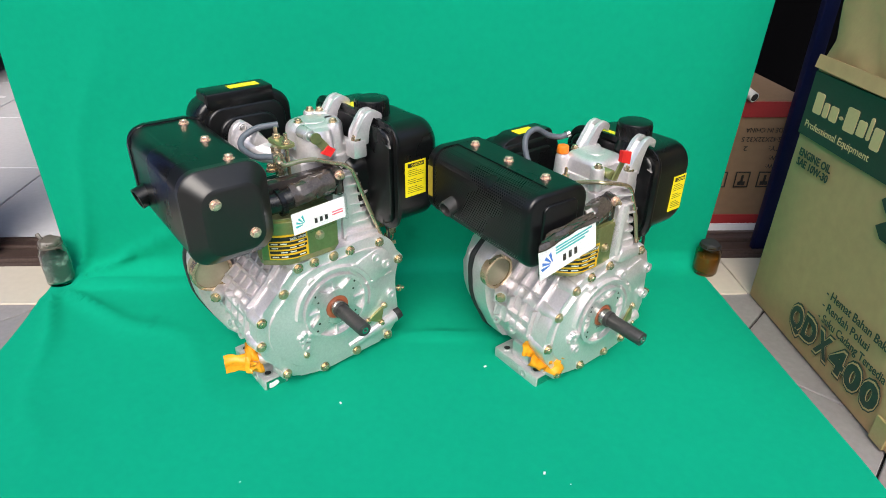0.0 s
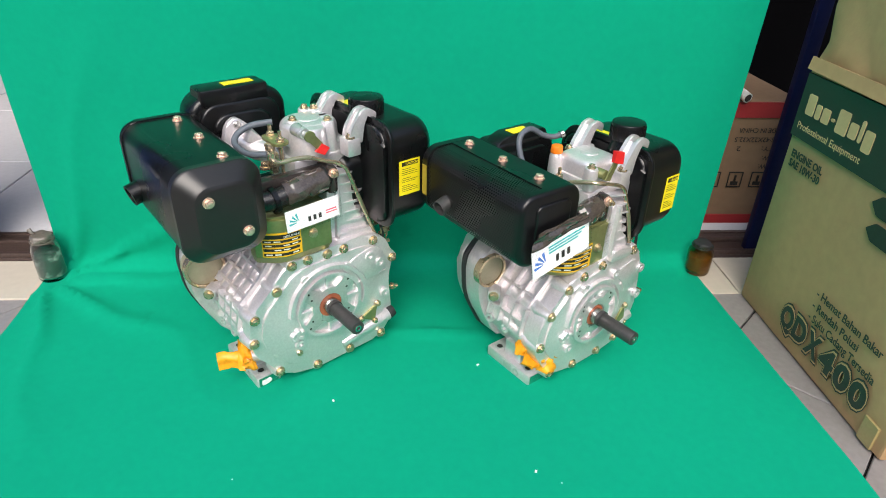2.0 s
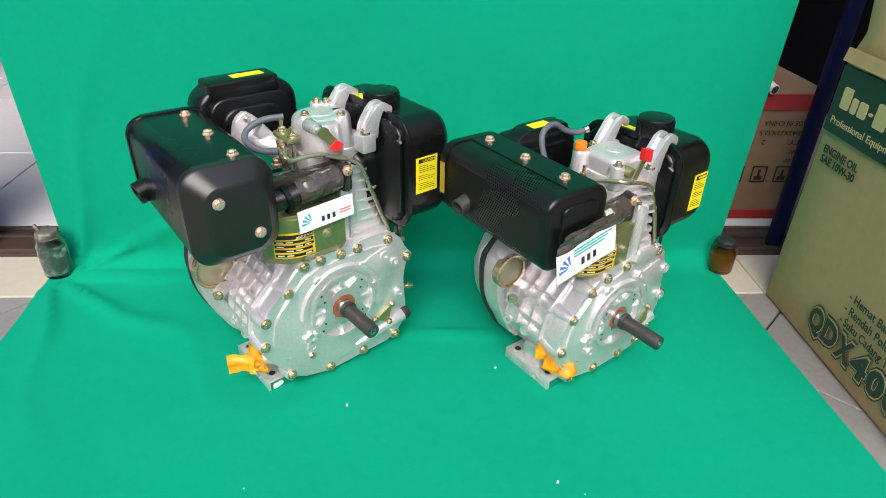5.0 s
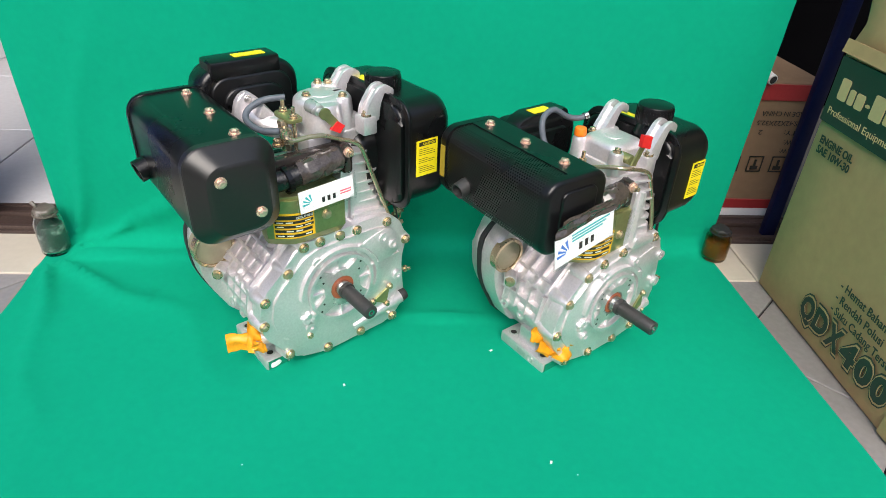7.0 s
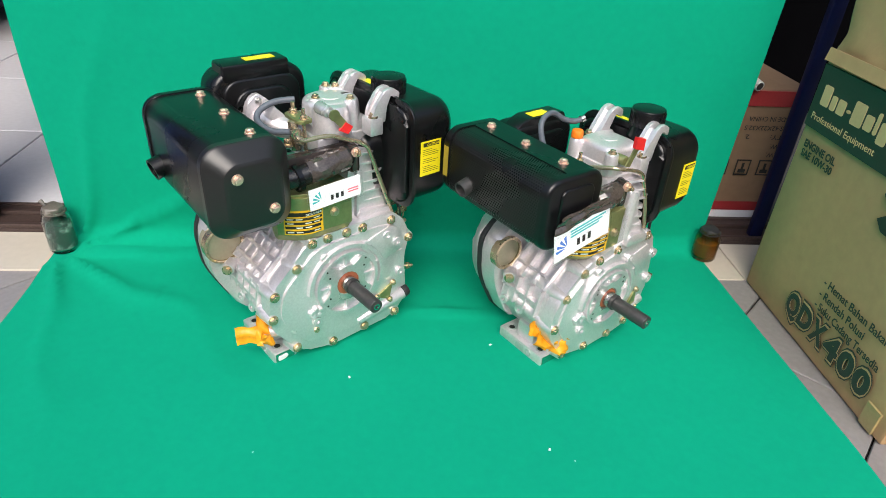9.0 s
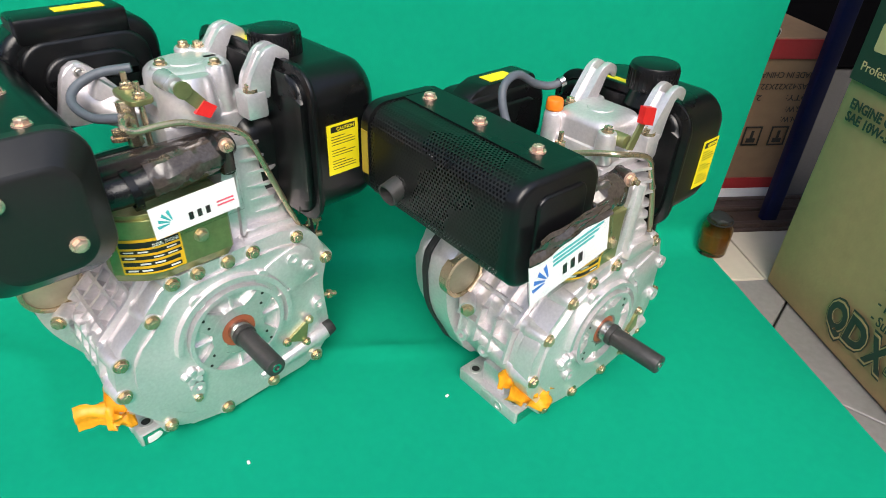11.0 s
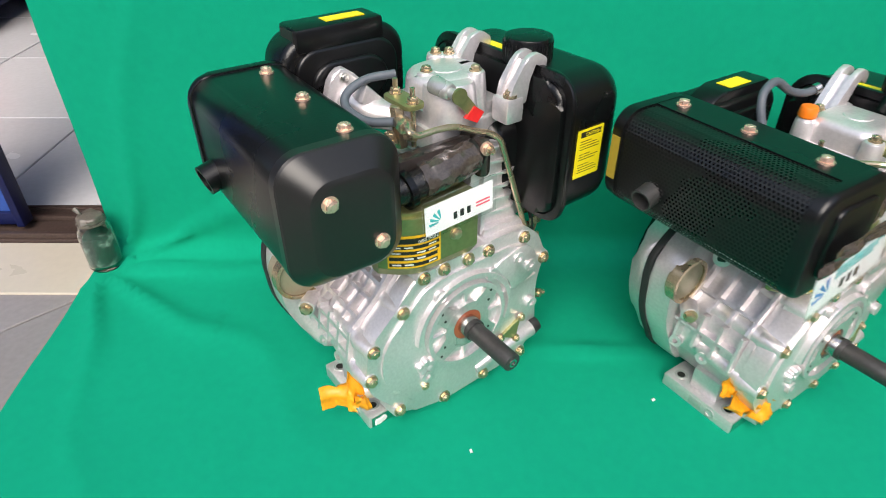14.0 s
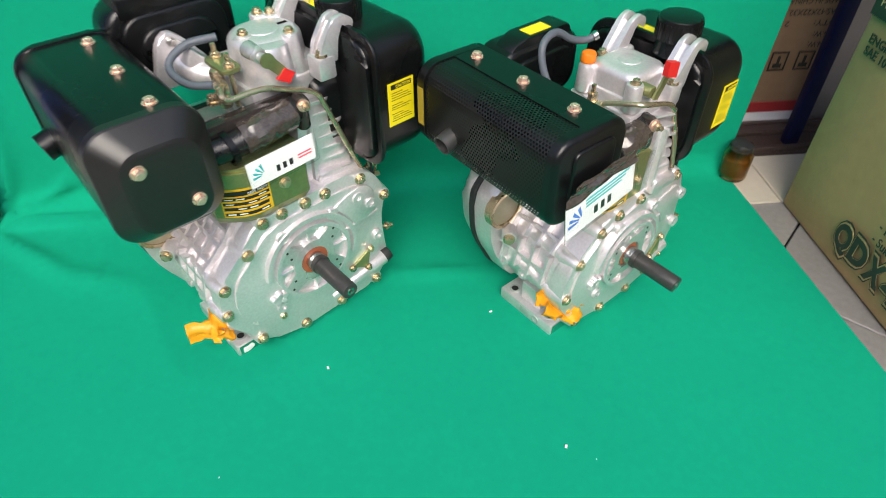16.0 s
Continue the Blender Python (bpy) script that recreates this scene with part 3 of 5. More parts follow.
def perforated(profile, y0, y1, pitch, hole):
    """A sheet that follows a profile in x and z, with staggered rows of real holes."""
    segs, total = [], 0.0
    for a, b in zip(profile, profile[1:]):
        a, b = Vector(a), Vector(b)
        segs.append((total, (b - a).length, a, b))
        total += (b - a).length

    def place(s, y):
        s = min(max(s, 0.0), total - 1e-6)
        for st, ln, a, b in segs:
            if st <= s <= st + ln:
                q = a + (b - a) * ((s - st) / ln)
                return (q.x, y, q.y)
        return (segs[-1][3].x, y, segs[-1][3].y)

    verts, faces = [], []
    rows, cols = int(total / (pitch * 0.866)), int((y1 - y0) / pitch)
    ap = pitch / 2
    for i in range(rows):
        for j in range(cols - 1):
            cy, cs = y0 + pitch * (j + 0.75 + 0.5 * (i % 2)), pitch * 0.866 * (i + 0.5)
            base = len(verts)
            for k in range(6):
                a = radians(60 * k + 30)
                verts.append(place(cs + ap / 0.866 * math.sin(a), cy + ap / 0.866 * math.cos(a)))
            for k in range(6):
                a = radians(60 * k + 30)
                verts.append(place(cs + hole * math.sin(a), cy + hole * math.cos(a)))
            for k in range(6):
                n = (k + 1) % 6
                faces.append((base + k, base + n, base + 6 + n, base + 6 + k))
    bm = bmesh.new()
    me = bpy.data.meshes.new("tmp")
    me.from_pydata(verts, [], faces)
    bm.from_mesh(me)
    bpy.data.meshes.remove(me)
    return bm


def sticker(parent, x0, x1, z0, z1, y, name="warning_label", label="yellow warning label with black print"):
    """A label on a face that looks to the front, with bars for its small print."""
    ob = part(name, strip(x0, x1, z0, z1, y, 0.0008), YELLOW, parent, label, smooth=0)
    w, h = x1 - x0, z1 - z0
    bars = strip(x0 + w * 0.12, x1 - w * 0.10, z1 - h * 0.155, z1 - h * 0.045, y - 0.0008, 0.0004)
    for k in range(13):
        if k in (4, 8):
            continue
        z = z1 - h * (0.24 + 0.054 * k)
        long = 0.80 - 0.34 * (k in (0, 5, 9)) - 0.10 * (k % 3 == 1)
        join(bars, strip(x0 + w * 0.12, x0 + w * (0.12 + long * 0.95), z - h * 0.0065, z + h * 0.0055, y - 0.0008, 0.0003))
    tagged(part("print", bars, INK, ob, smooth=0), kind="stuff")
    words("CAUTION", facing((x0 + w * 0.30, y - 0.0013, z1 - h * 0.135), (1, 0, 0), (0, 0, 1)), w * 0.56, h * 0.065, YELLOW, parent=ob)
    return ob


def tank_part(e, x0, x1, y0, y1, z0, z1, cap, lab):
    """Fuel tank of two pressed halves with a rolled seam, filler cap and stickers."""
    seam = x0 + 0.012
    rd = 0.034
    corner = lambda d: rr(y0 + d, y1 - d, z0 + d, z1 - d, (0.040 - d * 0.4, 0.045 - d * 0.4, 0.042 - d * 0.4, 0.040 - d * 0.4), 7)
    outer = loft("x", [(seam, corner(0))] + [(x1 - rd + rd * math.sin(a), corner(rd * (1 - math.cos(a)))) for a in (0, 0.3, 0.6, 0.9, 1.2, 1.45)])
    inner = prism(rr(y0 + 0.004, y1 - 0.004, z0 + 0.004, z1 - 0.004, (0.028, 0.043, 0.033, 0.028), 7), "x", x0, seam + 0.002, 0.010, 3)
    t = part("fuel_tank", join(outer, inner), BLACK, e, "glossy black pressed steel fuel tank")
    part("seam", prism(rr(y0 - 0.006, y1 + 0.006, z0 - 0.006, z1 + 0.006, (0.034, 0.048, 0.038, 0.034), 8), "x", seam - 0.003, seam + 0.004, 0.0025, 2), BLACK, t)
    part("inner_lobe", slab("x", (0.012, 0.110, z0 + 0.012, z1 - 0.062), 0.030, x0 + 0.006, x0 - 0.046, 0.024, 7, 6), BLACK, t)
    cx, cy, cz = cap
    c = part("filler_cap", cyl((cx, cy, cz - 0.032), (cx, cy, cz), 0.0310, 0.0300, 40, 0.003), BLACK, t, "black plastic filler cap")
    kn = bmesh.new()
    for k in range(36):
        a = 2 * math.pi * k / 36
        p = Vector((cx + 0.0306 * math.cos(a), cy + 0.0306 * math.sin(a), 0))
        join(kn, cyl(p + Vector((0, 0, cz - 0.030)), p + Vector((0, 0, cz - 0.006)), 0.0008, None, 6))
    part("grip_ribs", kn, BLACK, c)
    part("filler_neck", cyl((cx, cy, z1 - 0.01), (cx, cy, cz - 0.028), 0.030, 0.022, 28), BLACK, t)
    sticker(t, *lab, y0 - 0.0006)
    part("top_sticker", rbox(seam + 0.008, seam + 0.030, cy + 0.034, cy + 0.080, z1 - 0.0008, z1 + 0.0008, 0), YELLOW, t, "yellow sticker", smooth=0)
    return t


def hanger(e, x0, x1, y, ztop, zfoot):
    """Cast bracket that arches from the head up and over to the tank."""
    arm = bmesh.new()
    for dy in (-0.009, 0.009):
        pts = [(x0 - 0.008, zfoot), (x0 + 0.020, zfoot - 0.010), (x0 + 0.022, zfoot + 0.016), (x1 + 0.002, ztop - 0.010), (x1 + 0.020, ztop - 0.024), (x1 + 0.022, ztop - 0.010), (x1 + 0.006, ztop), (x1 - 0.010, ztop - 0.003), (x0 - 0.002, zfoot + 0.018)]
        join(arm, prism(smooth_outline(pts, 0.25), "y", y + dy - 0.004, y + dy + 0.004, 0.0015))
    web = [(x0 - 0.004, zfoot + 0.002), (x0 + 0.018, zfoot - 0.004), (x0 + 0.025, zfoot + 0.012), (x1 + 0.002, ztop - 0.015), (x1 - 0.008, ztop - 0.009), (x0 + 0.002, zfoot + 0.014)]
    join(arm, prism(web, "y", y - 0.007, y + 0.007, 0.001))
    join(arm, rbox(x0 - 0.012, x0 + 0.015, y - 0.015, y + 0.015, zfoot - 0.030, zfoot + 0.002, 0.004))
    h = part("tank_hanger", arm, ALU, e, "arched cast aluminium bracket")
    part("bolt", bolt((x0 - 0.001, y - 0.006, zfoot + 0.004), (0, 0, 1), 0.0065), ZINC, h)
    return h


def pto_cover(e, outline, c, holes, bolts, big_r):
    """Front cover of the crankcase with its ring of slots round the shaft."""
    cov = part("front_cover", prism(smooth_outline(outline, 0.28), "y", -0.012, 0.016, 0.005, 3), ALU, e, "cast aluminium front cover")
    cx, cz = c
    dome = [(0.0 + x * 0.86, 0.137 + (z - 0.137) * 0.84) for x, z in outline]
    part("dome", prism(smooth_outline(dome, 0.3), "y", -0.008, -0.0160, 0.0035, 3), ALU, cov)
    part("rim", ring((cx, -0.008, cz), (cx, -0.0255, cz), big_r, big_r - 0.006, 40), ALU, cov)
    part("recess", cyl((cx, -0.009, cz), (cx, -0.0168, cz), big_r - 0.005, None, 40), ALU, cov)
    part("hub", join(ring((cx, -0.010, cz), (cx, -0.0242, cz), 0.037, 0.0235, 36), cyl((cx, -0.01, cz), (cx, -0.0145, cz), 0.03)), ALU_DK, cov, "machined face round the shaft")
    for k, turn in enumerate((44, 140, 217, 320)):
        a = radians(turn)
        d, t = Vector((math.cos(a), math.sin(a))), Vector((-math.sin(a), math.cos(a)))
        q = Vector((cx, cz))
        arm = [q + d * 0.032 + t * 0.017, q + d * 0.048 + t * 0.012, q + d * (big_r - 0.002) + t * 0.013, q + d * (big_r - 0.002) - t * 0.013, q + d * 0.048 - t * 0.012, q + d * 0.032 - t * 0.017]
        ob = part("arm", prism([tuple(p) for p in arm], "y", -0.012, -0.0240, 0.0008, 1), ALU_DK, cov)
        for r, side in ((0.044, 0.006), (big_r - 0.009, -0.002)):
            h = q + d * r + t * side * (1 if k % 2 else -1)
            # black disc on the face, its colour the shade of a small hole
            part("hole", cyl((h.x, -0.0236, h.y), (h.x, -0.0244, h.y), 0.0021, None, 12), INK, ob)
    for turn in (2, 92, 180, 268):
        a = radians(turn)
        d, t = Vector((math.cos(a), math.sin(a))), Vector((-math.sin(a), math.cos(a)))
        q = Vector((cx, cz))
        rib = [q + d * 0.034 + t * 0.0022, q + d * (big_r - 0.003) + t * 0.0022, q + d * (big_r - 0.003) - t * 0.0022, q + d * 0.034 - t * 0.0022]
        part("spoke", prism([tuple(p) for p in rib], "y", -0.014, -0.0215, 0.0006, 1), ALU, cov)
    arch = bmesh.new()
    loops = []
    for k in range(25):
        a = radians(-20 + 200 * k / 24)
        w = 0.0055
        loops.append([arch.verts.new((cx + (big_r + dr) * math.cos(a), yy, cz + (big_r + dr) * math.sin(a))) for dr, yy in ((0.011 - w, -0.014), (0.011 - w * 0.6, -0.0235), (0.011 + w * 0.6, -0.0235), (0.011 + w, -0.014))])
    for A, B in zip(loops, loops[1:]):
        for q in range(3):
            arch.faces.new((A[q], A[q + 1], B[q + 1], B[q]))
    part("arched_rib", arch, ALU, cov)
    upper = [(cx + 0.045, cz + 0.070), (0.100, cz + 0.088), (0.120, cz + 0.070), (0.124, cz + 0.030), (cx + 0.085, cz + 0.014), (cx + 0.074, cz + 0.044)]
    part("raised_pad", prism(smooth_outline(upper, 0.25), "y", -0.010, -0.0185, 0.0012), ALU, cov)
    for x, z in holes:
        part("boss", boss((x, -0.010, z), FRONT, 0.0095, 0.0115, 0.0045), ALU, cov)
        part("boss_bottom", cyl((x, -0.010, z), (x, -0.0172, z), 0.0046, None, 14), ALU_DK, cov)
    if big_r > 0.063:
        part("bolt", bolt((-0.072, -0.014, 0.066), FRONT, 0.0062), ZINC, cov)
    star = bmesh.new()
    for k in range(5):
        a = radians(72 * k + 20)
        join(star, cyl((-0.072 + 0.011 * math.cos(a), -0.012, 0.108 + 0.009 * math.sin(a)), (-0.072 + 0.009 * math.cos(a), -0.0235, 0.108 + 0.007 * math.sin(a)), 0.0062, 0.005, 14, 0.0015))
    part("star_boss", join(star, cyl((-0.072, -0.012, 0.108), (-0.072, -0.022, 0.108), 0.011, 0.009, 18, 0.001)), ALU, cov)
    for x, z in bolts:
        out_way = Vector((x - cx, z - cz)).normalized()
        part("bolt_ear", cyl((x + out_way.x * 0.002, 0.018, z + out_way.y * 0.002), (x, -0.013, z), 0.0130, 0.0112, 18, 0.0012), ALU, cov)
        part("bolt", bolt((x, -0.013, z), FRONT), ZINC, cov)
    return cov


def lattice(e, a, b, y0, y1, nu, nv, thick=0.004, high=0.007):
    """Crossed ribs on the slanting or upright left wall between points a and b in x and z."""
    a, b = Vector((a[0], 0, a[1])), Vector((b[0], 0, b[1]))
    along = (b - a).normalized()
    out = Vector((-along.z, 0, along.x))
    if out.x > 0:
        out = -out
    bm = bmesh.new()

    def bar(p, q, w):
        p, q, w = Vector(p), Vector(q), Vector(w).normalized() * thick / 2
        vs = [bm.verts.new(v) for v in (p - w, p + w, q + w, q - w)]
        vt = [bm.verts.new(v) for v in (p - w * 0.6 + out * high, p + w * 0.6 + out * high, q + w * 0.6 + out * high, q - w * 0.6 + out * high)]
        bm.faces.new(vt)
        for k in range(4):
            bm.faces.new((vs[k], vs[(k + 1) % 4], vt[(k + 1) % 4], vt[k]))

    for k in range(nu):
        y = y0 + (y1 - y0) * k / (nu - 1)
        bar(a + Vector((0, y, 0)), b + Vector((0, y, 0)), (0, 1, 0))
    for k in range(nv):
        p = a + (b - a) * ((k + 0.5) / nv)
        bar(p + Vector((0, y0, 0)), p + Vector((0, y1, 0)), along)
    return bm


def engine(m, label, big_one):
    e = thing("diesel_engine", m, label, "engine", "diesel engines")
    # crankcase and front cover
    if big_one:
        out = [(-0.126, 0.058), (-0.154, 0.096), (-0.160, 0.130), (-0.152, 0.178), (-0.108, 0.218), (-0.078, 0.258), (0.10, 0.264), (0.130, 0.240), (0.147, 0.200), (0.134, 0.150), (0.142, 0.050), (0.112, 0.016), (0.036, 0.013), (-0.036, 0.009), (-0.106, 0.026)]
        bolts = [(-0.146, 0.170), (-0.153, 0.123), (-0.100, 0.211), (-0.067, 0.251), (-0.036, 0.252), (0.003, 0.251), (0.037, 0.250), (0.101, 0.246), (0.143, 0.194), (0.112, 0.024), (0.037, 0.021), (-0.036, 0.018), (-0.113, 0.041)]
        holes = [(-0.046, 0.215), (0.040, 0.213), (0.089, 0.218), (0.112, 0.197), (0.121, 0.123), (-0.070, 0.086)]
        c, rad = (-0.004, 0.150), 0.066
    else:
        out = [(-0.114, 0.050), (-0.138, 0.084), (-0.143, 0.110), (-0.130, 0.163), (-0.094, 0.198), (-0.072, 0.223), (0.050, 0.252), (0.100, 0.246), (0.130, 0.215), (0.136, 0.144), (0.140, 0.080), (0.100, 0.024), (0.040, 0.014), (-0.030, 0.012), (-0.100, 0.026)]
        bolts = [(-0.113, 0.167), (-0.132, 0.105), (-0.075, 0.209), (-0.039, 0.225), (0.009, 0.232), (0.052, 0.244), (0.097, 0.236), (0.086, 0.034), (0.036, 0.023), (-0.033, 0.022), (-0.098, 0.031)]
        holes = [(-0.034, 0.198), (0.048, 0.203), (0.124, 0.190), (0.128, 0.128), (-0.058, 0.074)]
        c, rad = (0.000, 0.131), 0.060
    cov = pto_cover(e, out, c, holes, bolts, rad)
    cx, cz = c
    inner = [(cx + (x - cx) * 0.95, 0.14 + (z - 0.14) * 0.95) for x, z in out]
    depth = 0.165 if big_one else 0.150
    case = part("crankcase", prism(smooth_outline(inner, 0.25), "y", 0.014, depth, 0.004), ALU, e, "ribbed cast aluminium crankcase")
    part("flange", prism(smooth_outline([(cx + (x - cx) * 0.985, 0.14 + (z - 0.14) * 0.985) for x, z in out], 0.28), "y", 0.016, 0.026, 0.002), ALU, case)
    iA, iB, iC, iD = inner[2], inner[3], inner[4], inner[5]
    part("ribs", join(*(lattice(e, p, q, 0.030, depth - 0.004, 6 if big_one else 5, k, 0.0085 if big_one else 0.0070, 0.0125) for p, q, k in (((iA, iB, 2), (iB, iC, 2), (iC, iD, 2)) if big_one else ((iA, iB, 1), (iB, iC, 1), (iC, iD, 0))))), ALU, case, smooth=0)
    for x, z in bolts:
        if z > 0.060:
            out_way = Vector((x - cx, z - 0.14)).normalized()
            wide = 0.017 if x < -0.09 else 0.0125
            part("bolt_tube", cyl((x - out_way.x * 0.001, 0.010, z - out_way.y * 0.001), (x - out_way.x * 0.010, 0.085 if x < -0.09 else 0.060, z - out_way.y * 0.010), wide * 0.82, wide, 18, 0.003), ALU, case)
    step = [(x, z) for x, z in bolts if z > 0.2]
    for (xa, za), (xb, zb) in zip(step, step[1:]):
        if abs(xa - xb) < 0.07:
            part("saddle", rbox(min(xa, xb) + 0.010, max(xa, xb) - 0.010, 0.012, 0.050, min(za, zb) - 0.020, min(za, zb) - 0.001, 0.004), ALU, case)
    hole_at = (-0.118, 0.150, 0.262) if big_one else (-0.098, 0.128, 0.236)
    part("casting_boss", join(cyl((hole_at[0] + 0.03, hole_at[1] - 0.006, hole_at[2] - 0.012), (hole_at[0] - 0.004, hole_at[1] - 0.022, hole_at[2]), 0.014, 0.012, 18, 0.002)), ALU, case)
    # black disc on the boss in place of a shaded bore
    part("bore_shade", cyl((hole_at[0] - 0.003, hole_at[1] - 0.0215, hole_at[2]), (hole_at[0] - 0.0052, hole_at[1] - 0.0226, hole_at[2]), 0.006, None, 16), INK, case)
    sx = -0.150 if big_one else -0.134
    for y, z in ((0.075, 0.100), (0.120, 0.098)):
        part("casting_boss", boss((sx + 0.012, y, z), (-1, -0.2, 0.1), 0.009, 0.020, 0.004), ALU, case)
    # feet
    fy0, fx = (0.012, -0.150) if big_one else (0.006, -0.132)
    foot_len = 0.132 if big_one else 0.118
    for side in (-1, 1):
        x0, x1 = (fx, fx + 0.048) if side < 0 else (0.085, 0.135)
        foot = part("foot", join(rbox(x0, x1, fy0, fy0 + foot_len, 0.0, 0.024, 0.003), rbox(x0 + 0.012, x1, fy0 + 0.036, fy0 + foot_len - 0.036, 0.020, 0.060, 0.004)), ALU, e, "machined mounting foot")
        for dy in (0.018, foot_len - 0.018):
            part("bolt_hole", ring((x0 + 0.017, fy0 + dy, 0.018), (x0 + 0.017, fy0 + dy, 0.0252), 0.0095, 0.0062, 20), ALU_DK, foot)
            # bottom coloured black for the shade down in the bolt hole
            part("hole_shade", cyl((x0 + 0.017, fy0 + dy, 0.020), (x0 + 0.017, fy0 + dy, 0.0246), 0.0064, None, 16), INK, foot)
        part("side_pocket", rbox(x0 - 0.0008, x0 + 0.004, fy0 + 0.048, fy0 + foot_len - 0.048, 0.005, 0.019, 0.001), ALU_DK, foot)
        part("side_hole", ring((x0 + 0.004, fy0 + 0.034, 0.012), (x0 - 0.0012, fy0 + 0.034, 0.012), 0.008, 0.005, 18), ALU_DK, foot)
        if side < 0:
            part("front_face", rbox(x0 + 0.004, x1 - 0.006, fy0 - 0.001, fy0 + 0.002, 0.003, 0.021, 0), STEEL, foot, "bare machined face", smooth=0)
            if big_one:
                blot = [(x0 + 0.008, 0.004), (x0 + 0.020, 0.005), (x0 + 0.030, 0.010), (x0 + 0.026, 0.017), (x0 + 0.016, 0.014), (x0 + 0.010, 0.016)]
                part("paint_spot", prism(smooth_outline(blot, 0.3), "y", fy0, fy0 - 0.0022, 0.0006, 1), PAPER, foot, "dab of white paint")
    # shaft with its seal
    part("oil_seal", ring((cx, -0.012, cz), (cx, -0.0228, cz), 0.0245, 0.0145, 32), SEAL, e, "rust-red oil seal") if big_one else part("oil_seal", ring((cx, -0.012, cz), (cx, -0.0225, cz), 0.021, 0.0135, 32), SEAL, e, "brown oil seal")
    tip = -0.116 if big_one else -0.114
    sh = part("output_shaft", join(cyl((cx, -0.005, cz), (cx, -0.036, cz), 0.0158, 0.0150, 28, 0.001)), STEEL, e, "bright steel output shaft")
    part("sleeve", join(cyl((cx, -0.034, cz), (cx, -0.042, cz), 0.0155, None, 28, 0.001), cyl((cx, -0.040, cz), (cx, tip, cz), 0.0132, 0.0128, 28, 0.0015)), SHAFT, sh, "blackened sleeve over the shaft")
    part("centre_hole", ring((cx, tip + 0.001, cz), (cx, tip - 0.0012, cz), 0.0062, 0.0035, 18), STEEL, sh)
    # oil filler with its ribbon, and drain tube
    if big_one:
        fil = part("oil_filler", cyl((-0.108, -0.010, 0.082), (-0.156, 0.030, 0.070), 0.0095, 0.0125, 18, 0.001), ALU, e)
        rb = join(crumpled([(-0.206, 0.036, 0.060), (-0.158, 0.018, 0.054), (-0.156, 0.022, 0.086), (-0.204, 0.042, 0.092)], 0.010, 1.3), crumpled([(-0.180, 0.014, 0.062), (-0.146, 0.014, 0.046), (-0.143, 0.020, 0.084), (-0.166, 0.032, 0.114)], 0.012, 4.1), crumpled([(-0.176, 0.008, 0.062), (-0.148, 0.008, 0.052), (-0.148, 0.008, 0.076), (-0.170, 0.010, 0.084)], 0.014, 7.7), cyl((-0.158, 0.030, 0.069), (-0.176, 0.042, 0.066), 0.016, 0.013, 12))
        part("ribbon", rb, RIBBON, fil, "orange ribbon tied round the filler plug", smooth=60)
        dr = part("drain_tube", cyl((0.020, -0.012, 0.040), (0.130, -0.014, 0.066), 0.009, 0.014, 20, 0.002), ALU, e)
        part("plug", cyl((0.128, -0.014, 0.0655), (0.143, -0.014, 0.069), 0.0138, 0.012, 20, 0.002), RUBBER, dr, "black plug")
        tri = [(0.063, 0.084), (0.094, 0.067), (0.102, 0.105)]
    else:
        fil = part("oil_filler", cyl((-0.086, -0.010, 0.070), (-0.122, 0.030, 0.070), 0.0105, 0.0125, 18, 0.001), ALU, e)
        rb = join(crumpled([(-0.160, 0.034, 0.066), (-0.118, 0.010, 0.046), (-0.108, 0.014, 0.084), (-0.146, 0.036, 0.106)], 0.014, 2.2), crumpled([(-0.138, 0.010, 0.054), (-0.100, 0.000, 0.040), (-0.096, 0.004, 0.074), (-0.128, 0.014, 0.098)], 0.014, 5.4), crumpled([(-0.170, 0.042, 0.090), (-0.150, 0.034, 0.080), (-0.144, 0.036, 0.108), (-0.164, 0.046, 0.122)], 0.008, 8.8))
        bmesh.ops.translate(rb, verts=rb.verts[:], vec=(0.012, -0.018, -0.010))
        part("ribbon", rb, RIBBON, fil, "orange ribbon tied round the filler plug", smooth=60)
        dr = part("drain_tube", cyl((0.060, -0.012, 0.060), (0.122, -0.010, 0.080), 0.010, 0.014, 20, 0.002), ALU, e)
        tri = [(0.074, 0.078), (0.101, 0.072), (0.095, 0.113)]
    tp = part("blank_plate", prism(smooth_outline(tri, 0.2), "y", -0.012, -0.0205, 0.001), OLIVE, e, "triangular olive plated plate")
    for x, z in tri:
        part("bolt", bolt((x, -0.0205, z), FRONT, 0.005, 0.005), ZINC, tp)
    # flywheel housing, gasket and recoil starter behind
    if big_one:
        h0, h1, gx0, gx1, gz = 0.160, 0.196, -0.194, 0.150, 0.330
    else:
        h0, h1, gx0, gx1, gz = 0.126, 0.164, -0.168, 0.150, 0.300
    hz = [(gx0 + 0.062, 0.022), (gx0 + 0.006, 0.136), (gx0, 0.225), (gx0 + 0.035, gz - 0.045), (gx0 + 0.10, gz), (gx1 - 0.06, gz), (gx1, gz - 0.07), (gx1, 0.12), (gx1 - 0.05, 0.030)]
    part("flywheel_housing", prism(smooth_outline(hz, 0.3), "y", h0, h1, 0.004), ALU, e, "cast aluminium flywheel housing")
    grow = lambda k: smooth_outline([(0.0 + x * k, 0.17 + (z - 0.17) * k) for x, z in hz], 0.3)
    part("gasket", prism(grow(1.012), "y", h1, h1 + 0.011, 0.002), RUBBER, e, "black rubber gasket strip")
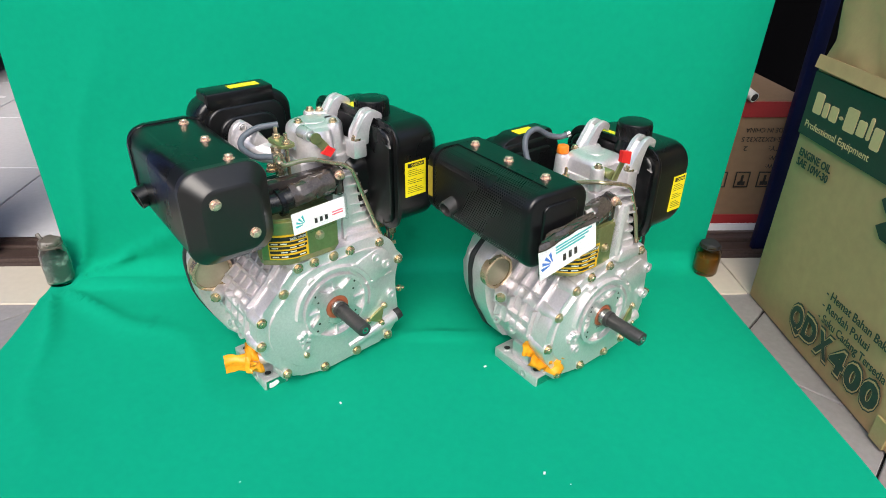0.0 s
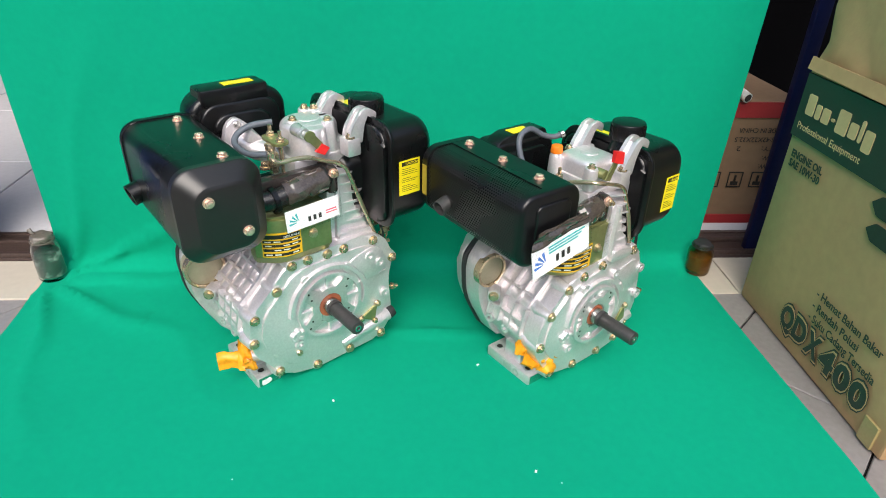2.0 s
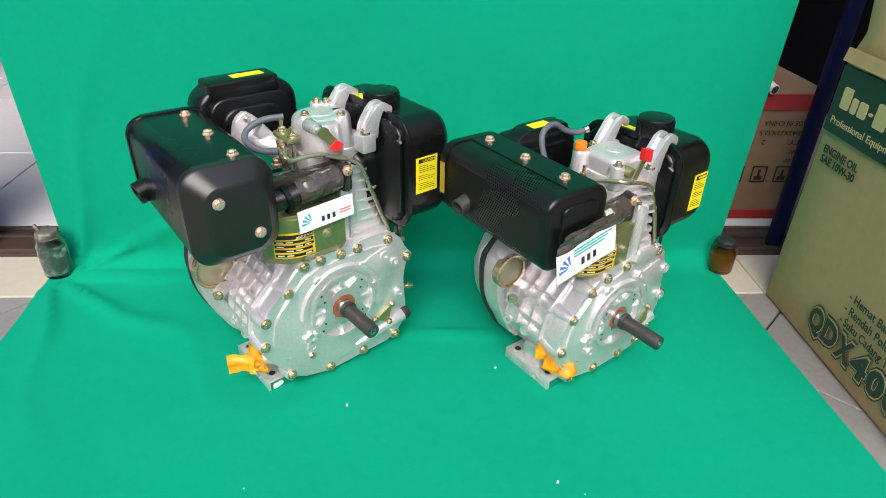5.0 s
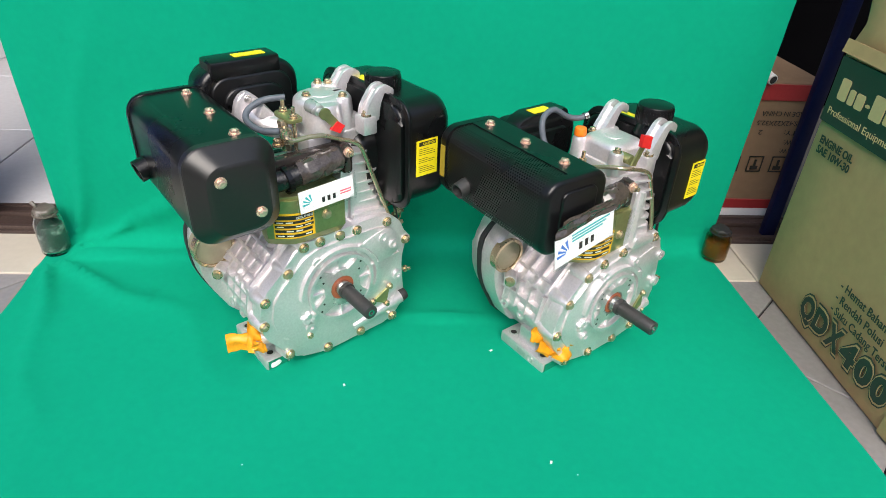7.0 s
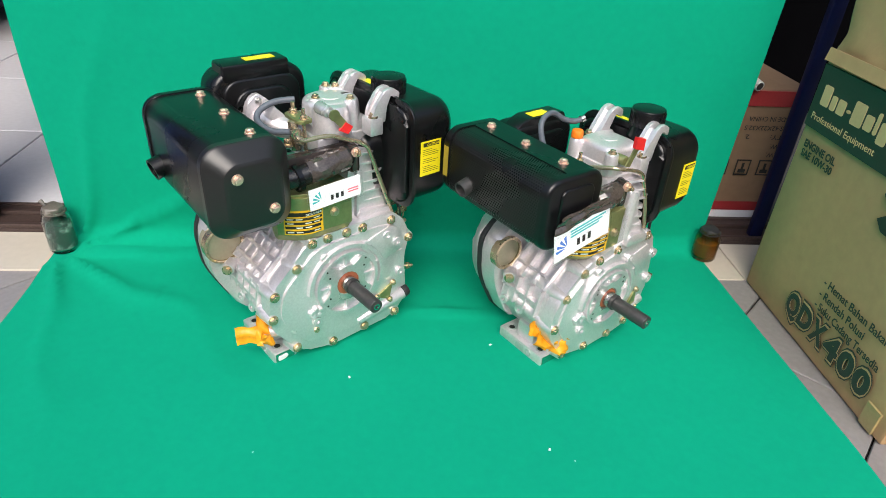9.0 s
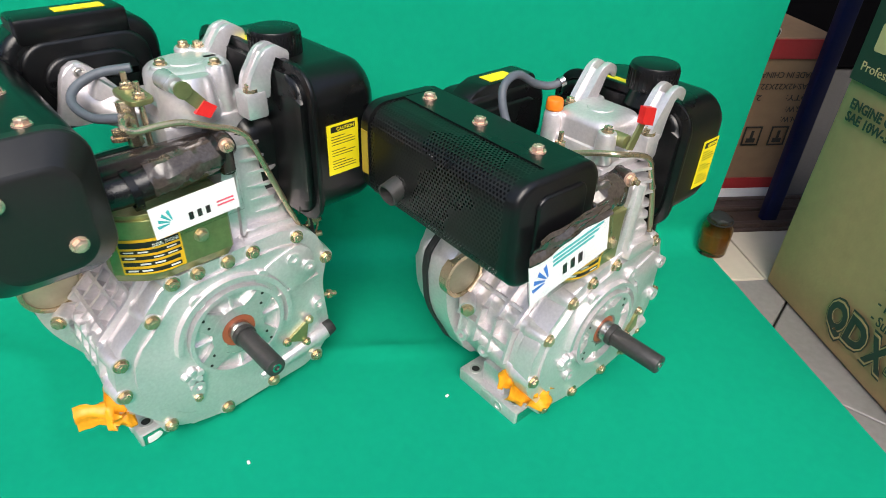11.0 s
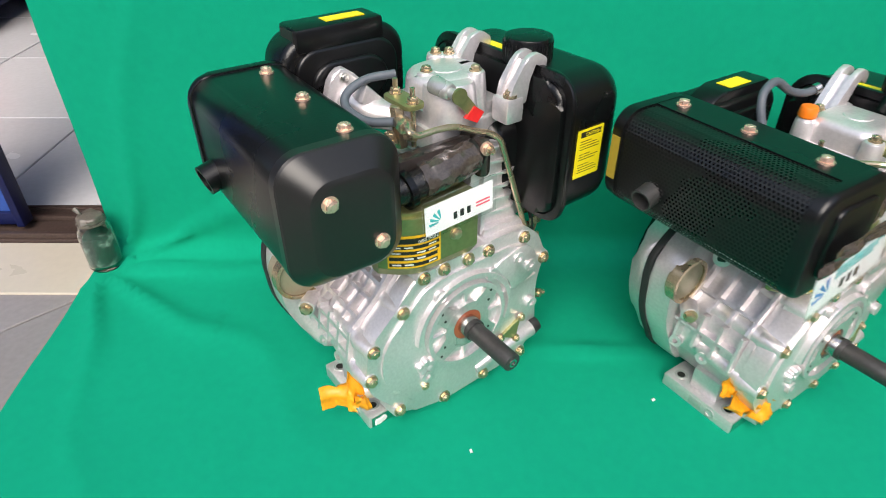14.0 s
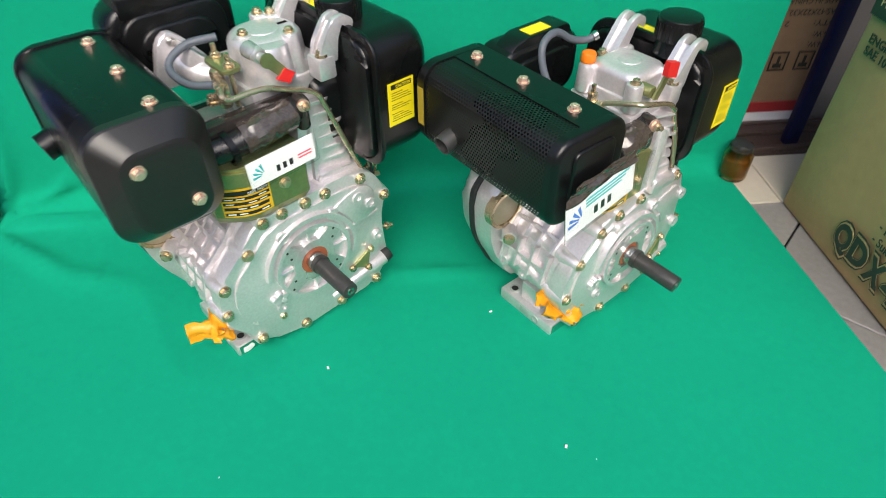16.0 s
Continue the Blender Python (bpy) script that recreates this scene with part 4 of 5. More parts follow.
    rec = part("recoil_cover", prism(grow(0.985), "y", h1 + 0.011, h1 + 0.042, 0.014, 4, 0.94), ALU, e, "silver recoil starter cover")
    part("starter_drum", cyl((-0.01, h1 + 0.035, 0.17), (-0.01, h1 + 0.066, 0.17), 0.120, 0.112, 40, 0.010), BLACK, rec, "black starter drum")
    if big_one:
        bx, by, bz, br = -0.165, 0.174, 0.208, 0.034
        bl = part("starter_blank", cyl((bx, by, bz), (bx, by - 0.034, bz), br, None, 36, 0.003), BEIGE, e, "pale gold blanking cover")
    else:
        bx, by, bz, br = -0.140, 0.127, 0.200, 0.030
        bl = part("starter_blank", cyl((bx, by + 0.011, bz + 0.005), (bx, by - 0.006, bz + 0.005), br, None, 36, 0.003), BEIGE, e, "pale gold blanking cover")
    face = (by - 0.034, bz) if big_one else (by - 0.006, bz + 0.005)
    part("rim", ring((bx, face[0] + 0.012, face[1]), (bx, face[0] - 0.003, face[1]), br + 0.0035, br - 0.002, 36), ZINC, bl)
    ear = (bx - 0.002, by - 0.046 if big_one else by - 0.018, bz - br - 0.008)
    part("ear", cyl((ear[0] + 0.012, ear[1] + 0.010, ear[2]), (ear[0] - 0.006, ear[1] - 0.008, ear[2]), 0.012, None, 18, 0.001), ALU, bl)
    part("bolt", bolt((ear[0] - 0.007, ear[1] - 0.009, ear[2]), (-0.7, -0.7, 0)), ZINC, bl)
    # cylinder with fins, head, rocker cover
    hx0, hx1, hy0, hy1 = (-0.016, 0.092, 0.034, 0.136) if big_one else (-0.030, 0.062, 0.012, 0.108)
    z0, zh, zt = (0.255, 0.400, 0.469) if big_one else (0.240, 0.360, 0.426)
    barrel = part("cylinder", rbox(hx0 + 0.012, hx1 - 0.008, hy0 + 0.010, hy1 - 0.008, z0 - 0.01, zh, 0.010), ALU, e, "finned cylinder barrel")
    nf = 9
    for k in range(nf):
        z = z0 + 0.014 + (zh - z0 - 0.02) * k / (nf - 1)
        part("fin", rbox(hx0 - 0.002, hx1 + 0.006, hy0 - 0.002, hy1 + 0.004, z - 0.0018, z + 0.0018, 0.0008, 1), ALU, barrel, smooth=0)
    for x in (hx0 + 0.012, hx1 - 0.002):
        part("stud_column", cyl((x, hy0 + 0.004, z0 - 0.004), (x, hy0 + 0.004, zh), 0.0085, None, 14), ALU, barrel)
    web = [(hx0 + 0.034, z0 - 0.006), (hx1 + 0.016, z0 - 0.006), (hx1 + 0.010, z0 + 0.022), (hx1 - 0.014, z0 + 0.062), (hx1 - 0.020, zh - 0.010), (hx0 + 0.046, zh - 0.010), (hx0 + 0.038, z0 + 0.070)]
    part("front_web", prism(smooth_outline(web, 0.18), "y", hy0 - 0.022, hy0 + 0.012, 0.003), ALU, barrel)
    part("web_step", prism(smooth_outline([(hx0 + 0.050, z0 - 0.004), (hx1 + 0.022, z0 - 0.004), (hx1 + 0.018, z0 + 0.012), (hx0 + 0.058, z0 + 0.020)], 0.2), "y", hy0 - 0.034, hy0 - 0.010, 0.003), ALU, barrel)
    for k in range(6):
        z = z0 + 0.030 + 0.019 * k
        edge = hx1 + 0.010 - 0.004 * k + (0.010 if k == 3 else 0.0)
        part("fin", prism(smooth_outline([(hx0 + 0.040, hy0 - 0.016), (edge - 0.012, hy0 - 0.028), (edge, hy0 - 0.020), (edge + 0.004, hy0 + 0.012), (hx0 + 0.040, hy0 + 0.012)], 0.15), "z", z, z + 0.0035), ALU, barrel, smooth=0)
    part("web_rib", prism([(hx0 + 0.052, z0 + 0.010), (hx0 + 0.060, z0 + 0.010), (hx0 + 0.062, zh - 0.014), (hx0 + 0.056, zh - 0.014)], "y", hy0 - 0.030, hy0 - 0.012, 0.0015), ALU, barrel)
    head = part("cylinder_head", join(rbox(hx0 - 0.006, hx1 + 0.014, hy0 - 0.006, hy1 + 0.006, zh - 0.012, zh + 0.018, 0.004), rbox(hx0, hx1, hy0, hy1, zh + 0.012, zh + 0.035, 0.006)), ALU, e, "cast aluminium cylinder head")
    cr = 0.042 if big_one else 0.020
    wider = 0.004 if big_one else 0.0
    dome = lambda d: rr(hx0 + 0.004 + d, hx1 - 0.006 + wider - d, hy0 + 0.004 + d, hy1 - 0.006 - d, cr - 0.5 * d, 8)
    rock = part("rocker_cover", loft("z", [(zh + 0.018, dome(0)), (zt - 0.012, dome(0.002)), (zt - 0.007, dome(0.0032)), (zt - 0.003, dome(0.0062)), (zt - 0.0008, dome(0.0105)), (zt, dome(0.015))]), ALU, e, "smooth cast rocker cover")
    mx, my = (hx0 + hx1) / 2, (hy0 + hy1) / 2
    for dx, dy in () if big_one else ((-0.040, -0.042), (0.040, -0.042), (-0.042, 0.038), (0.042, 0.038)):
        part("corner_post", cyl((mx + dx, my + dy, zh + 0.02), (mx + dx, my + dy, zt - 0.006), 0.013, 0.0115, 18, 0.003), ALU, rock)
    part("crown", cyl((mx, my, zt - 0.002), (mx, my, zt + 0.0012), 0.024 if big_one else 0.018, 0.022 if big_one else 0.016, 30, 0.0008), ALU, rock)
    if big_one:
        part("nose", join(cyl((mx - 0.022, hy0 + 0.008, zh + 0.014), (mx - 0.020, hy0 + 0.016, zt - 0.003), 0.034, 0.031, 30, 0.006)), ALU, rock)
        for dx, dy in ((-0.030, -0.004), (0.019, -0.037), (0.034, 0.036), (0.020, 0.046)):
            part("corner_post", cyl((mx + dx * 1.1, my + dy * 1.1, zh + 0.012), (mx + dx, my + dy, zt + 0.002), 0.0135, 0.0115, 18, 0.003), ALU, rock)
            part("bolt", bolt((mx + dx, my + dy, zt + 0.002), (0, 0, 1), 0.0058), ZINC, rock)
    else:
        for dx, dy in ((-0.004, 0.044), (0.042, -0.042), (-0.040, -0.042)):
            part("bolt", bolt((mx + dx, my + dy, zt - 0.006), (0, 0, 1), 0.0058), ZINC, rock)
        part("plug", cyl((-0.026, 0.098, zt - 0.04), (-0.026, 0.098, zt - 0.004), 0.0105, None, 18, 0.002), ALU, rock)
        part("breather_cap", cyl((-0.026, 0.098, zt - 0.004), (-0.026, 0.098, zt + 0.010), 0.0112, 0.0100, 18, 0.002), ORANGE, rock, "orange plastic cap")
    # decompression lever
    if big_one:
        lv = part("decompression_lever", join(panel([(-0.009, 0.003, 0.462), (0.001, 0.003, 0.474), (0.019, -0.001, 0.451), (0.009, -0.001, 0.441)], 0.003), cyl((-0.004, 0.002, 0.467), (-0.004, -0.0015, 0.467), 0.0095, None, 18)), OLIVE, e, "olive plated lever")
        part("spindle", join(cyl((-0.006, 0.046, 0.468), (-0.004, 0.016, 0.467), 0.0115, 0.0095, 20, 0.002), cyl((-0.005, 0.018, 0.467), (-0.004, 0.002, 0.467), 0.0058, None, 16, 0.001)), ALU_DK, lv, "bright spindle")
        part("grip", panel([(0.003, -0.003, 0.440), (0.016, -0.003, 0.452), (0.028, -0.005, 0.443), (0.018, -0.005, 0.432)], 0.006), RED, lv, "red plastic grip")
    else:
        lv = part("decompression_lever", join(cyl((-0.008, 0.030, 0.409), (-0.008, 0.000, 0.409), 0.0085, None, 16, 0.001), panel([(-0.012, -0.002, 0.402), (0.000, -0.002, 0.398), (0.013, -0.004, 0.430), (0.003, -0.004, 0.434)], 0.003)), OLIVE, e, "olive plated lever")
        part("grip", panel([(-0.003, -0.004, 0.434), (0.017, -0.006, 0.428), (0.017, -0.006, 0.449), (-0.003, -0.004, 0.454)], 0.008), RED, lv, "red plastic grip")
    # tank and its hangers
    if big_one:
        tank_part(e, 0.100, 0.215, -0.060, 0.200, 0.288, 0.474, (0.131, 0.038, 0.503), (0.129, 0.174, 0.346, 0.411))
        hanger(e, 0.074, 0.102, 0.008, 0.496, 0.446)
        hanger(e, 0.076, 0.106, 0.116, 0.496, 0.446)
    else:
        tank_part(e, 0.076, 0.205, -0.022, 0.180, 0.266, 0.430, (0.094, 0.044, 0.472), (0.143, 0.180, 0.306, 0.376))
        hanger(e, 0.040, 0.072, 0.008, 0.460, 0.404)
        hanger(e, 0.036, 0.070, 0.108, 0.462, 0.404)
    # silencer
    if big_one:
        x0, x1, y0, y1, s0, s1 = -0.243, -0.115, -0.067, 0.212, 0.327, 0.474
        mf = part("muffler", prism(rr(x0, x1, s0, s1, 0.030, 7), "y", y0 + 0.030, y1, 0.004, 2), BLACK, e, "black enamelled box muffler")
        part("end_cap", loft("y", [(y0 + at, rr(x0 + d, x1 - d, s0 + d, s1 - d, 0.032 - 0.3 * d, 7)) for at, d in ((0.040, -0.0015), (0.028, -0.0015), (0.0255, -0.0002), (0.0230, 0.0022), (0.0050, 0.0175), (0.0025, 0.0200), (0.0008, 0.0235), (0.0, 0.0270))]), BLACK_SATIN, mf, "satin black pressed end cap", smooth=14)
        part("back_cap", prism(rr(x0 - 0.002, x1 + 0.002, s0 - 0.002, s1 + 0.002, 0.031, 7), "y", y1 - 0.004, y1 + 0.008, 0.003, 2), BLACK, mf)
        for u in (-0.183, -0.082, 0.014):
            part("bolt", bolt((-0.157, -u, s1), (0, 0, 1), 0.0066), COPPER, mf, "pinkish plated bolt")
        for x, z in ((-0.204, 0.432), (-0.153, 0.373)):
            part("bolt", bolt((x, y0, z), FRONT, 0.0066), COPPER, mf, "pinkish plated bolt")
        pipe = part("tailpipe", ring((x0 + 0.004, 0.172, 0.372), (x0 - 0.015, 0.170, 0.367), 0.0185, 0.0145, 26), BLACK, mf, "short black tailpipe")
        part("pipe_shadow", cyl((x0 + 0.002, 0.172, 0.371), (x0 - 0.004, 0.1715, 0.369), 0.0136, None, 20), INK, pipe)
    else:
        x0, x1, y0, y1, s0, s1 = -0.240, -0.122, -0.045, 0.206, 0.325, 0.440
        mf = part("muffler", prism(rr(x0 + 0.006, x1, s0, s1 - 0.002, 0.020, 6), "y", y0 + 0.010, y1 - 0.006, 0.004, 2), BLACK, e, "black muffler body")
        prof = [(x0 + 0.030, s0 - 0.002), (x0 + 0.016, s0)] + [(x0 + 0.016 - 0.016 * math.sin(a), s0 + 0.016 - 0.016 * math.cos(a)) for a in (0.5, 1.0, 1.57)] + [(x0, s1 - 0.030)] + [(x0 + 0.030 - 0.030 * math.cos(a), s1 - 0.030 + 0.030 * math.sin(a)) for a in (0.3, 0.6, 0.9, 1.2, 1.5708)] + [(x0 + 0.050, s1)]
        tagged(part("heat_shield", perforated(prof, y0 + 0.012, y1 - 0.004, 0.0049, 0.00165), PERF, mf, "perforated black steel heat shield", smooth=60))
        part("top_strip", rbox(x0 + 0.050, x1 - 0.016, y0 + 0.012, y1, s1 - 0.0015, s1 + 0.0015, 0), BLACK, mf, smooth=0)
        part("end_cap", slab("y", (x0 - 0.002, x1 + 0.001, s0 - 0.003, s1 + 0.002), 0.026, y0 + 0.016, y0, 0.007), BLACK, mf, "black pressed end cap")
        part("pressing", slab("y", (x0 + 0.026, x1 - 0.022, s0 + 0.02, s1 - 0.016), 0.012, y0 + 0.002, y0 - 0.004, 0.003), BLACK, mf)
        part("back_cap", slab("y", (x0 - 0.002, x1 + 0.002, s0 - 0.003, s1 + 0.002), 0.028, y1 - 0.010, y1 + 0.008, 0.006), BLACK, mf)
        part("side_sticker", rbox(x0 - 0.0032, x0 - 0.0018, y1 - 0.009, y1 + 0.003, s0 + 0.03, s1 - 0.030, 0), mat("dull_gold_sticker", (0.35, 0.24, 0.03), 0.4), mf, "dull gold sticker", smooth=0)
        for u in (-0.176, -0.088, -0.002):
            part("bolt", bolt((-0.168, -u, s1 + 0.0015), (0, 0, 1), 0.0066), COPPER, mf, "pinkish plated bolt")
        pipe = part("tailpipe", ring((x0 + 0.006, 0.142, 0.362), (x0 - 0.016, 0.140, 0.356), 0.0138, 0.0118, 26), SHAFT, mf, "short dark steel tailpipe")
        part("pipe_shadow", cyl((x0 + 0.006, 0.142, 0.361), (x0 - 0.002, 0.141, 0.359), 0.0119, None, 20), INK, pipe)
    pivot = Matrix.Translation((-0.18, y0, 0))
    mf.matrix_local = pivot @ Matrix.Rotation(radians(-1.6), 4, "Z") @ pivot.inverted()
    # exhaust elbow, wrapped in film
    zz = 0.385 if big_one else 0.350
    ex = 0.0 if big_one else -0.034
    el = part("exhaust_elbow", tube([(x1 - 0.01, 0.012, zz - 0.012), (-0.075, 0.000, zz - 0.008), (-0.035 + ex * 0.5, -0.004, zz), (0.010 + ex, 0.000, zz + 0.004), (0.034 + ex, 0.012, zz + 0.008)], 0.0180, 18), BLACK_SATIN, e, "black exhaust elbow")
    wrap = tube([(-0.060, -0.002, zz - 0.004), (-0.035 + ex * 0.5, -0.005, zz), (0.012 + ex, -0.001, zz + 0.005)], 0.0205, 22, 10)
    for v in wrap.verts:
        v.co += Vector((noise.noise(v.co * 120), noise.noise(v.co * 120 + Vector((7, 0, 0))), noise.noise(v.co * 120 + Vector((0, 7, 0))))) * 0.0022
    part("plastic_wrap", wrap, WRAPPED, el, "crumpled smoky plastic wrap", smooth=20)
    part("clamp", ring((-0.084, 0.000, zz - 0.010), (-0.076, 0.000, zz - 0.009), 0.0235, 0.0195), BLACK, el)
    part("flange", rbox(0.018 + ex, 0.036 + ex, -0.014, 0.035, zz - 0.024, zz + 0.026, 0.007), BROWN, el)
    part("bolt", bolt((0.026 + ex, -0.015, zz + 0.016), (-0.2, -1, 0.1), 0.0065), COPPER, el)
    part("nut", bolt((0.026 + ex, -0.020, zz + 0.0165), (-0.2, -1, 0.1), 0.0042, 0.008), ZINC, el)
    if big_one:
        part("upper_shield", join(rbox(-0.108, 0.030, 0.004, 0.026, zz + 0.004, zz + 0.024, 0.006), rbox(-0.070, 0.034, 0.000, 0.020, zz - 0.026, zz + 0.012, 0.008)), BROWN, el, "brown-black pressed guard")
    # olive cowl plate, bent back on one side, with its data label wrapped round
    if big_one:
        px0, bend, px1, p0, p1, py, back = -0.118, -0.066, 0.012, 0.266, 0.346, -0.022, 0.030
    else:
        px0, bend, px1, p0, p1, py, back = -0.108, -0.056, 0.026, 0.234, 0.318, -0.010, 0.036
    nose = [(px0, py + back)] + [(px0 + (bend - px0) * k / 6, py + back * (1 - math.sin(math.pi / 2 * k / 6))) for k in range(1, 7)]
    plan = [(px1, py + 0.050), (px0, py + 0.050)] + nose + [(px1 - 0.003, py), (px1, py + 0.003)]
    cw = part("cowl_plate", prism(plan, "z", p0 + 0.010, p1, 0.0015, 2), OLIVE, e, "olive chromate plated cowl plate")
    lower = [((x - px1) * 0.94 + px1 - 0.004, y + 0.009 if y < py + 0.04 else y) for x, y in plan]
    part("lower_lip", loft("z", [(p0 - 0.004, lower), (p0 + 0.011, plan)]), OLIVE, cw)
    part("top_fold", prism([(x, y + (0.005 if y < py + 0.04 else 0.0)) for x, y in plan], "z", p1 - 0.001, p1 + 0.005, 0.001), OLIVE, cw)
    l0, l1, reach = (p0 + 0.012, p1 - 0.022, 0.018) if big_one else (p0 + 0.008, p1 - 0.028, 0.030)
    path = nose[1:] + [(bend + reach * k / 2, py) for k in (1, 2)]

    def wrapped(za, zb, off, s0=0.0, s1=1.0):
        """A thin strip that follows the plate from one share of its label's length to another."""
        legs = [(Vector(path[k]), Vector(path[k + 1])) for k in range(len(path) - 1)]
        total = sum((q - p).length for p, q in legs)
        spots, run = [], 0.0
        for p, q in legs:
            ln = (q - p).length
            lo, hi = max(s0 * total, run), min(s1 * total, run + ln)
            if hi > lo:
                way = (q - p) / ln
                out = Vector((way.y, -way.x)) * off
                spots += [p + way * (lo - run) + out, p + way * (hi - run) + out]
            run += ln
        bm = bmesh.new()
        lines = [[bm.verts.new((p.x, p.y, z)) for p in spots] for z in (za, zb)]
        for k in range(len(spots) - 1):
            if (spots[k] - spots[k + 1]).length > 1e-6:
                bm.faces.new((lines[0][k], lines[0][k + 1], lines[1][k + 1], lines[1][k]))
        return bm

    lab = part("data_label", wrapped(l0, l1, 0.0006), AMBER, cw, "amber data label with black and white bars", smooth=60)
    rows, fine = bmesh.new(), bmesh.new()
    tall = l1 - l0
    for k, (lo, hi) in enumerate(((0.76, 0.92), (0.60, 0.70), (0.43, 0.53), (0.25, 0.36), (0.06, 0.17))):
        join(rows, wrapped(l0 + tall * lo, l0 + tall * hi, 0.0010, 0.03, 0.97 if k < 3 else 0.93))
        for q in range(4):
            if k and (k + q) % 3:
                join(fine, wrapped(l0 + tall * (lo + 0.03), l0 + tall * (hi - 0.03), 0.0013, 0.08 + 0.22 * q, 0.24 + 0.22 * q))
    tagged(part("print", rows, INK, lab, smooth=0), kind="stuff")
    tagged(part("fine_print", fine, PAPER, lab, smooth=0), kind="stuff")
    words("DIESEL ENGINE", facing((bend - 0.014, py - 0.0016, l0 + tall * 0.795), (1, 0, 0), (0, 0, 1)), reach + 0.011, tall * 0.085, PAPER, parent=lab)
    part("bolt", bolt((px1 - 0.037, py, p0 + 0.041), FRONT, 0.0066), ZINC, cw)
    # air cleaner and intake
    if big_one:
        ax0, ax1, ay0, ay1, a0, a1 = -0.121, 0.060, 0.206, 0.268, 0.370, 0.498
        ac = part("air_cleaner", join(slab("y", (ax0, ax1, a0, a1), 0.040, ay0 + 0.03, ay0, 0.010), slab("y", (ax0, ax1, a0, a1), 0.040, ay0 + 0.03, ay1, 0.010)), BLACK, e, "black ribbed air cleaner")
        for k, (gr, d) in enumerate(((0.016, 0.006), (0.034, 0.012))):
            part("pressing", slab("y", (ax0 + gr, ax1 - gr, a0 + gr, a1 - gr), 0.032, ay0 + 0.004, ay0 - d, 0.005), BLACK, ac)
        part("intake_duct", rbox(ax0 + 0.022, ax1 - 0.034, ay0 - 0.004, ay1 - 0.014, a1 - 0.020, a1 + 0.011, 0.005), BLACK, ac)
        # black plate on the closed duct end, painted for the shade of an opening
        part("mouth_shade", rbox(ax0 + 0.0212, ax0 + 0.026, ay0 + 0.004, ay1 - 0.020, a1 - 0.012, a1 + 0.007, 0.001), INK, ac, "black plate for the shade in the duct's mouth", smooth=0)
        part("sticker", rbox(-0.050, 0.006, ay0 + 0.010, ay0 + 0.030, a1 + 0.0108, a1 + 0.0120, 0), YELLOW, ac, "yellow sticker", smooth=0)
        tri = smooth_outline([(-0.092, 0.386), (-0.006, 0.384), (-0.006, 0.412), (-0.036, 0.450), (-0.052, 0.462), (-0.070, 0.454)], 0.25)
        mani = part("intake_manifold", join(prism(tri, "y", 0.176, 0.190, 0.003), tube([(-0.050, 0.176, 0.420), (-0.040, 0.140, 0.412), (-0.008, 0.110, 0.408)], 0.019, 16), prism([(-0.046, 0.452), (0.000, 0.404), (-0.006, 0.394), (-0.056, 0.430)], "y", 0.130, 0.178, 0.004)), ALU, e, "cast aluminium intake manifold")
        part("bolt", bolt((-0.053, 0.175, 0.449), FRONT, 0.005, 0.005), STEEL, mani)
        part("bolt", bolt((-0.060, 0.060, 0.408), (0, 0, 1), 0.007, 0.010), ZINC, mani)
        part("fuel_hose", tube([(-0.012, 0.118, 0.462), (-0.045, 0.132, 0.458), (-0.072, 0.134, 0.446), (-0.082, 0.120, 0.434), (-0.074, 0.088, 0.426), (-0.054, 0.058, 0.430)], 0.0054, 12), HOSE, e, "grey rubber fuel hose")
        inj = part("injector", join(cyl((-0.044, 0.060, 0.395), (-0.046, 0.066, 0.446), 0.0085, None, 6, 0.0008), cyl((-0.050, 0.050, 0.432), (-0.058, 0.026, 0.434), 0.0095, None, 6, 0.0008)), ZINC, e, "brass-coloured injector")
        part("clamp_plate", prism(rr(-0.046, -0.018, 0.042, 0.100, 0.010, 4), "z", 0.444, 0.450, 0.001), OLIVE, inj, "olive plated clamp plate")
        for x, y in ((-0.031, 0.090), (-0.032, 0.052)):
            part("nut", bolt((x, y, 0.450), (0, 0, 1), 0.0062, 0.007), ZINC, inj)
            part("stud", cyl((x, y, 0.395), (x, y, 0.468), 0.0032, None, 10), ZINC, inj)
        part("pipe_nut", cyl((-0.064, 0.016, 0.432), (-0.062, 0.004, 0.434), 0.0075, 0.006, 6), ZINC, inj)
        part("injector_pipe", tube([(-0.056, 0.030, 0.440), (-0.066, 0.012, 0.444), (-0.070, 0.002, 0.441), (-0.060, 0.000, 0.436), (-0.036, 0.000, 0.436), (-0.011, 0.000, 0.433), (0.020, 0.000, 0.420), (0.042, 0.000, 0.411), (0.057, 0.000, 0.400), (0.065, 0.000, 0.384), (0.090, 0.000, 0.316), (0.117, 0.002, 0.246)], 0.0038, 10), ZINC, e, "bent brass-coloured fuel pipe")
    else:
        ax0, ax1, ay0, ay1, a0, a1 = -0.100, 0.064, 0.186, 0.248, 0.320, 0.418
        ac = part("air_cleaner", join(slab("y", (ax0, ax1, a0, a1), 0.030, ay0 + 0.03, ay0, 0.009), slab("y", (ax0, ax1, a0, a1), 0.030, ay0 + 0.03, ay1, 0.009)), BLACK, e, "black ribbed air cleaner")
        part("cap_plate", prism(rr(ax0 + 0.010, ax1 - 0.02, a0 + 0.03, a1 + 0.012, (0.01, 0.01, 0.012, 0.040), 6), "y", ay0 + 0.004, ay1 - 0.02, 0.004, 2), BLACK, ac)
        part("sticker", rbox(-0.040, 0.004, ay0 + 0.010, ay0 + 0.032, a1 + 0.0115, a1 + 0.0130, 0), YELLOW, ac, "yellow sticker", smooth=0)
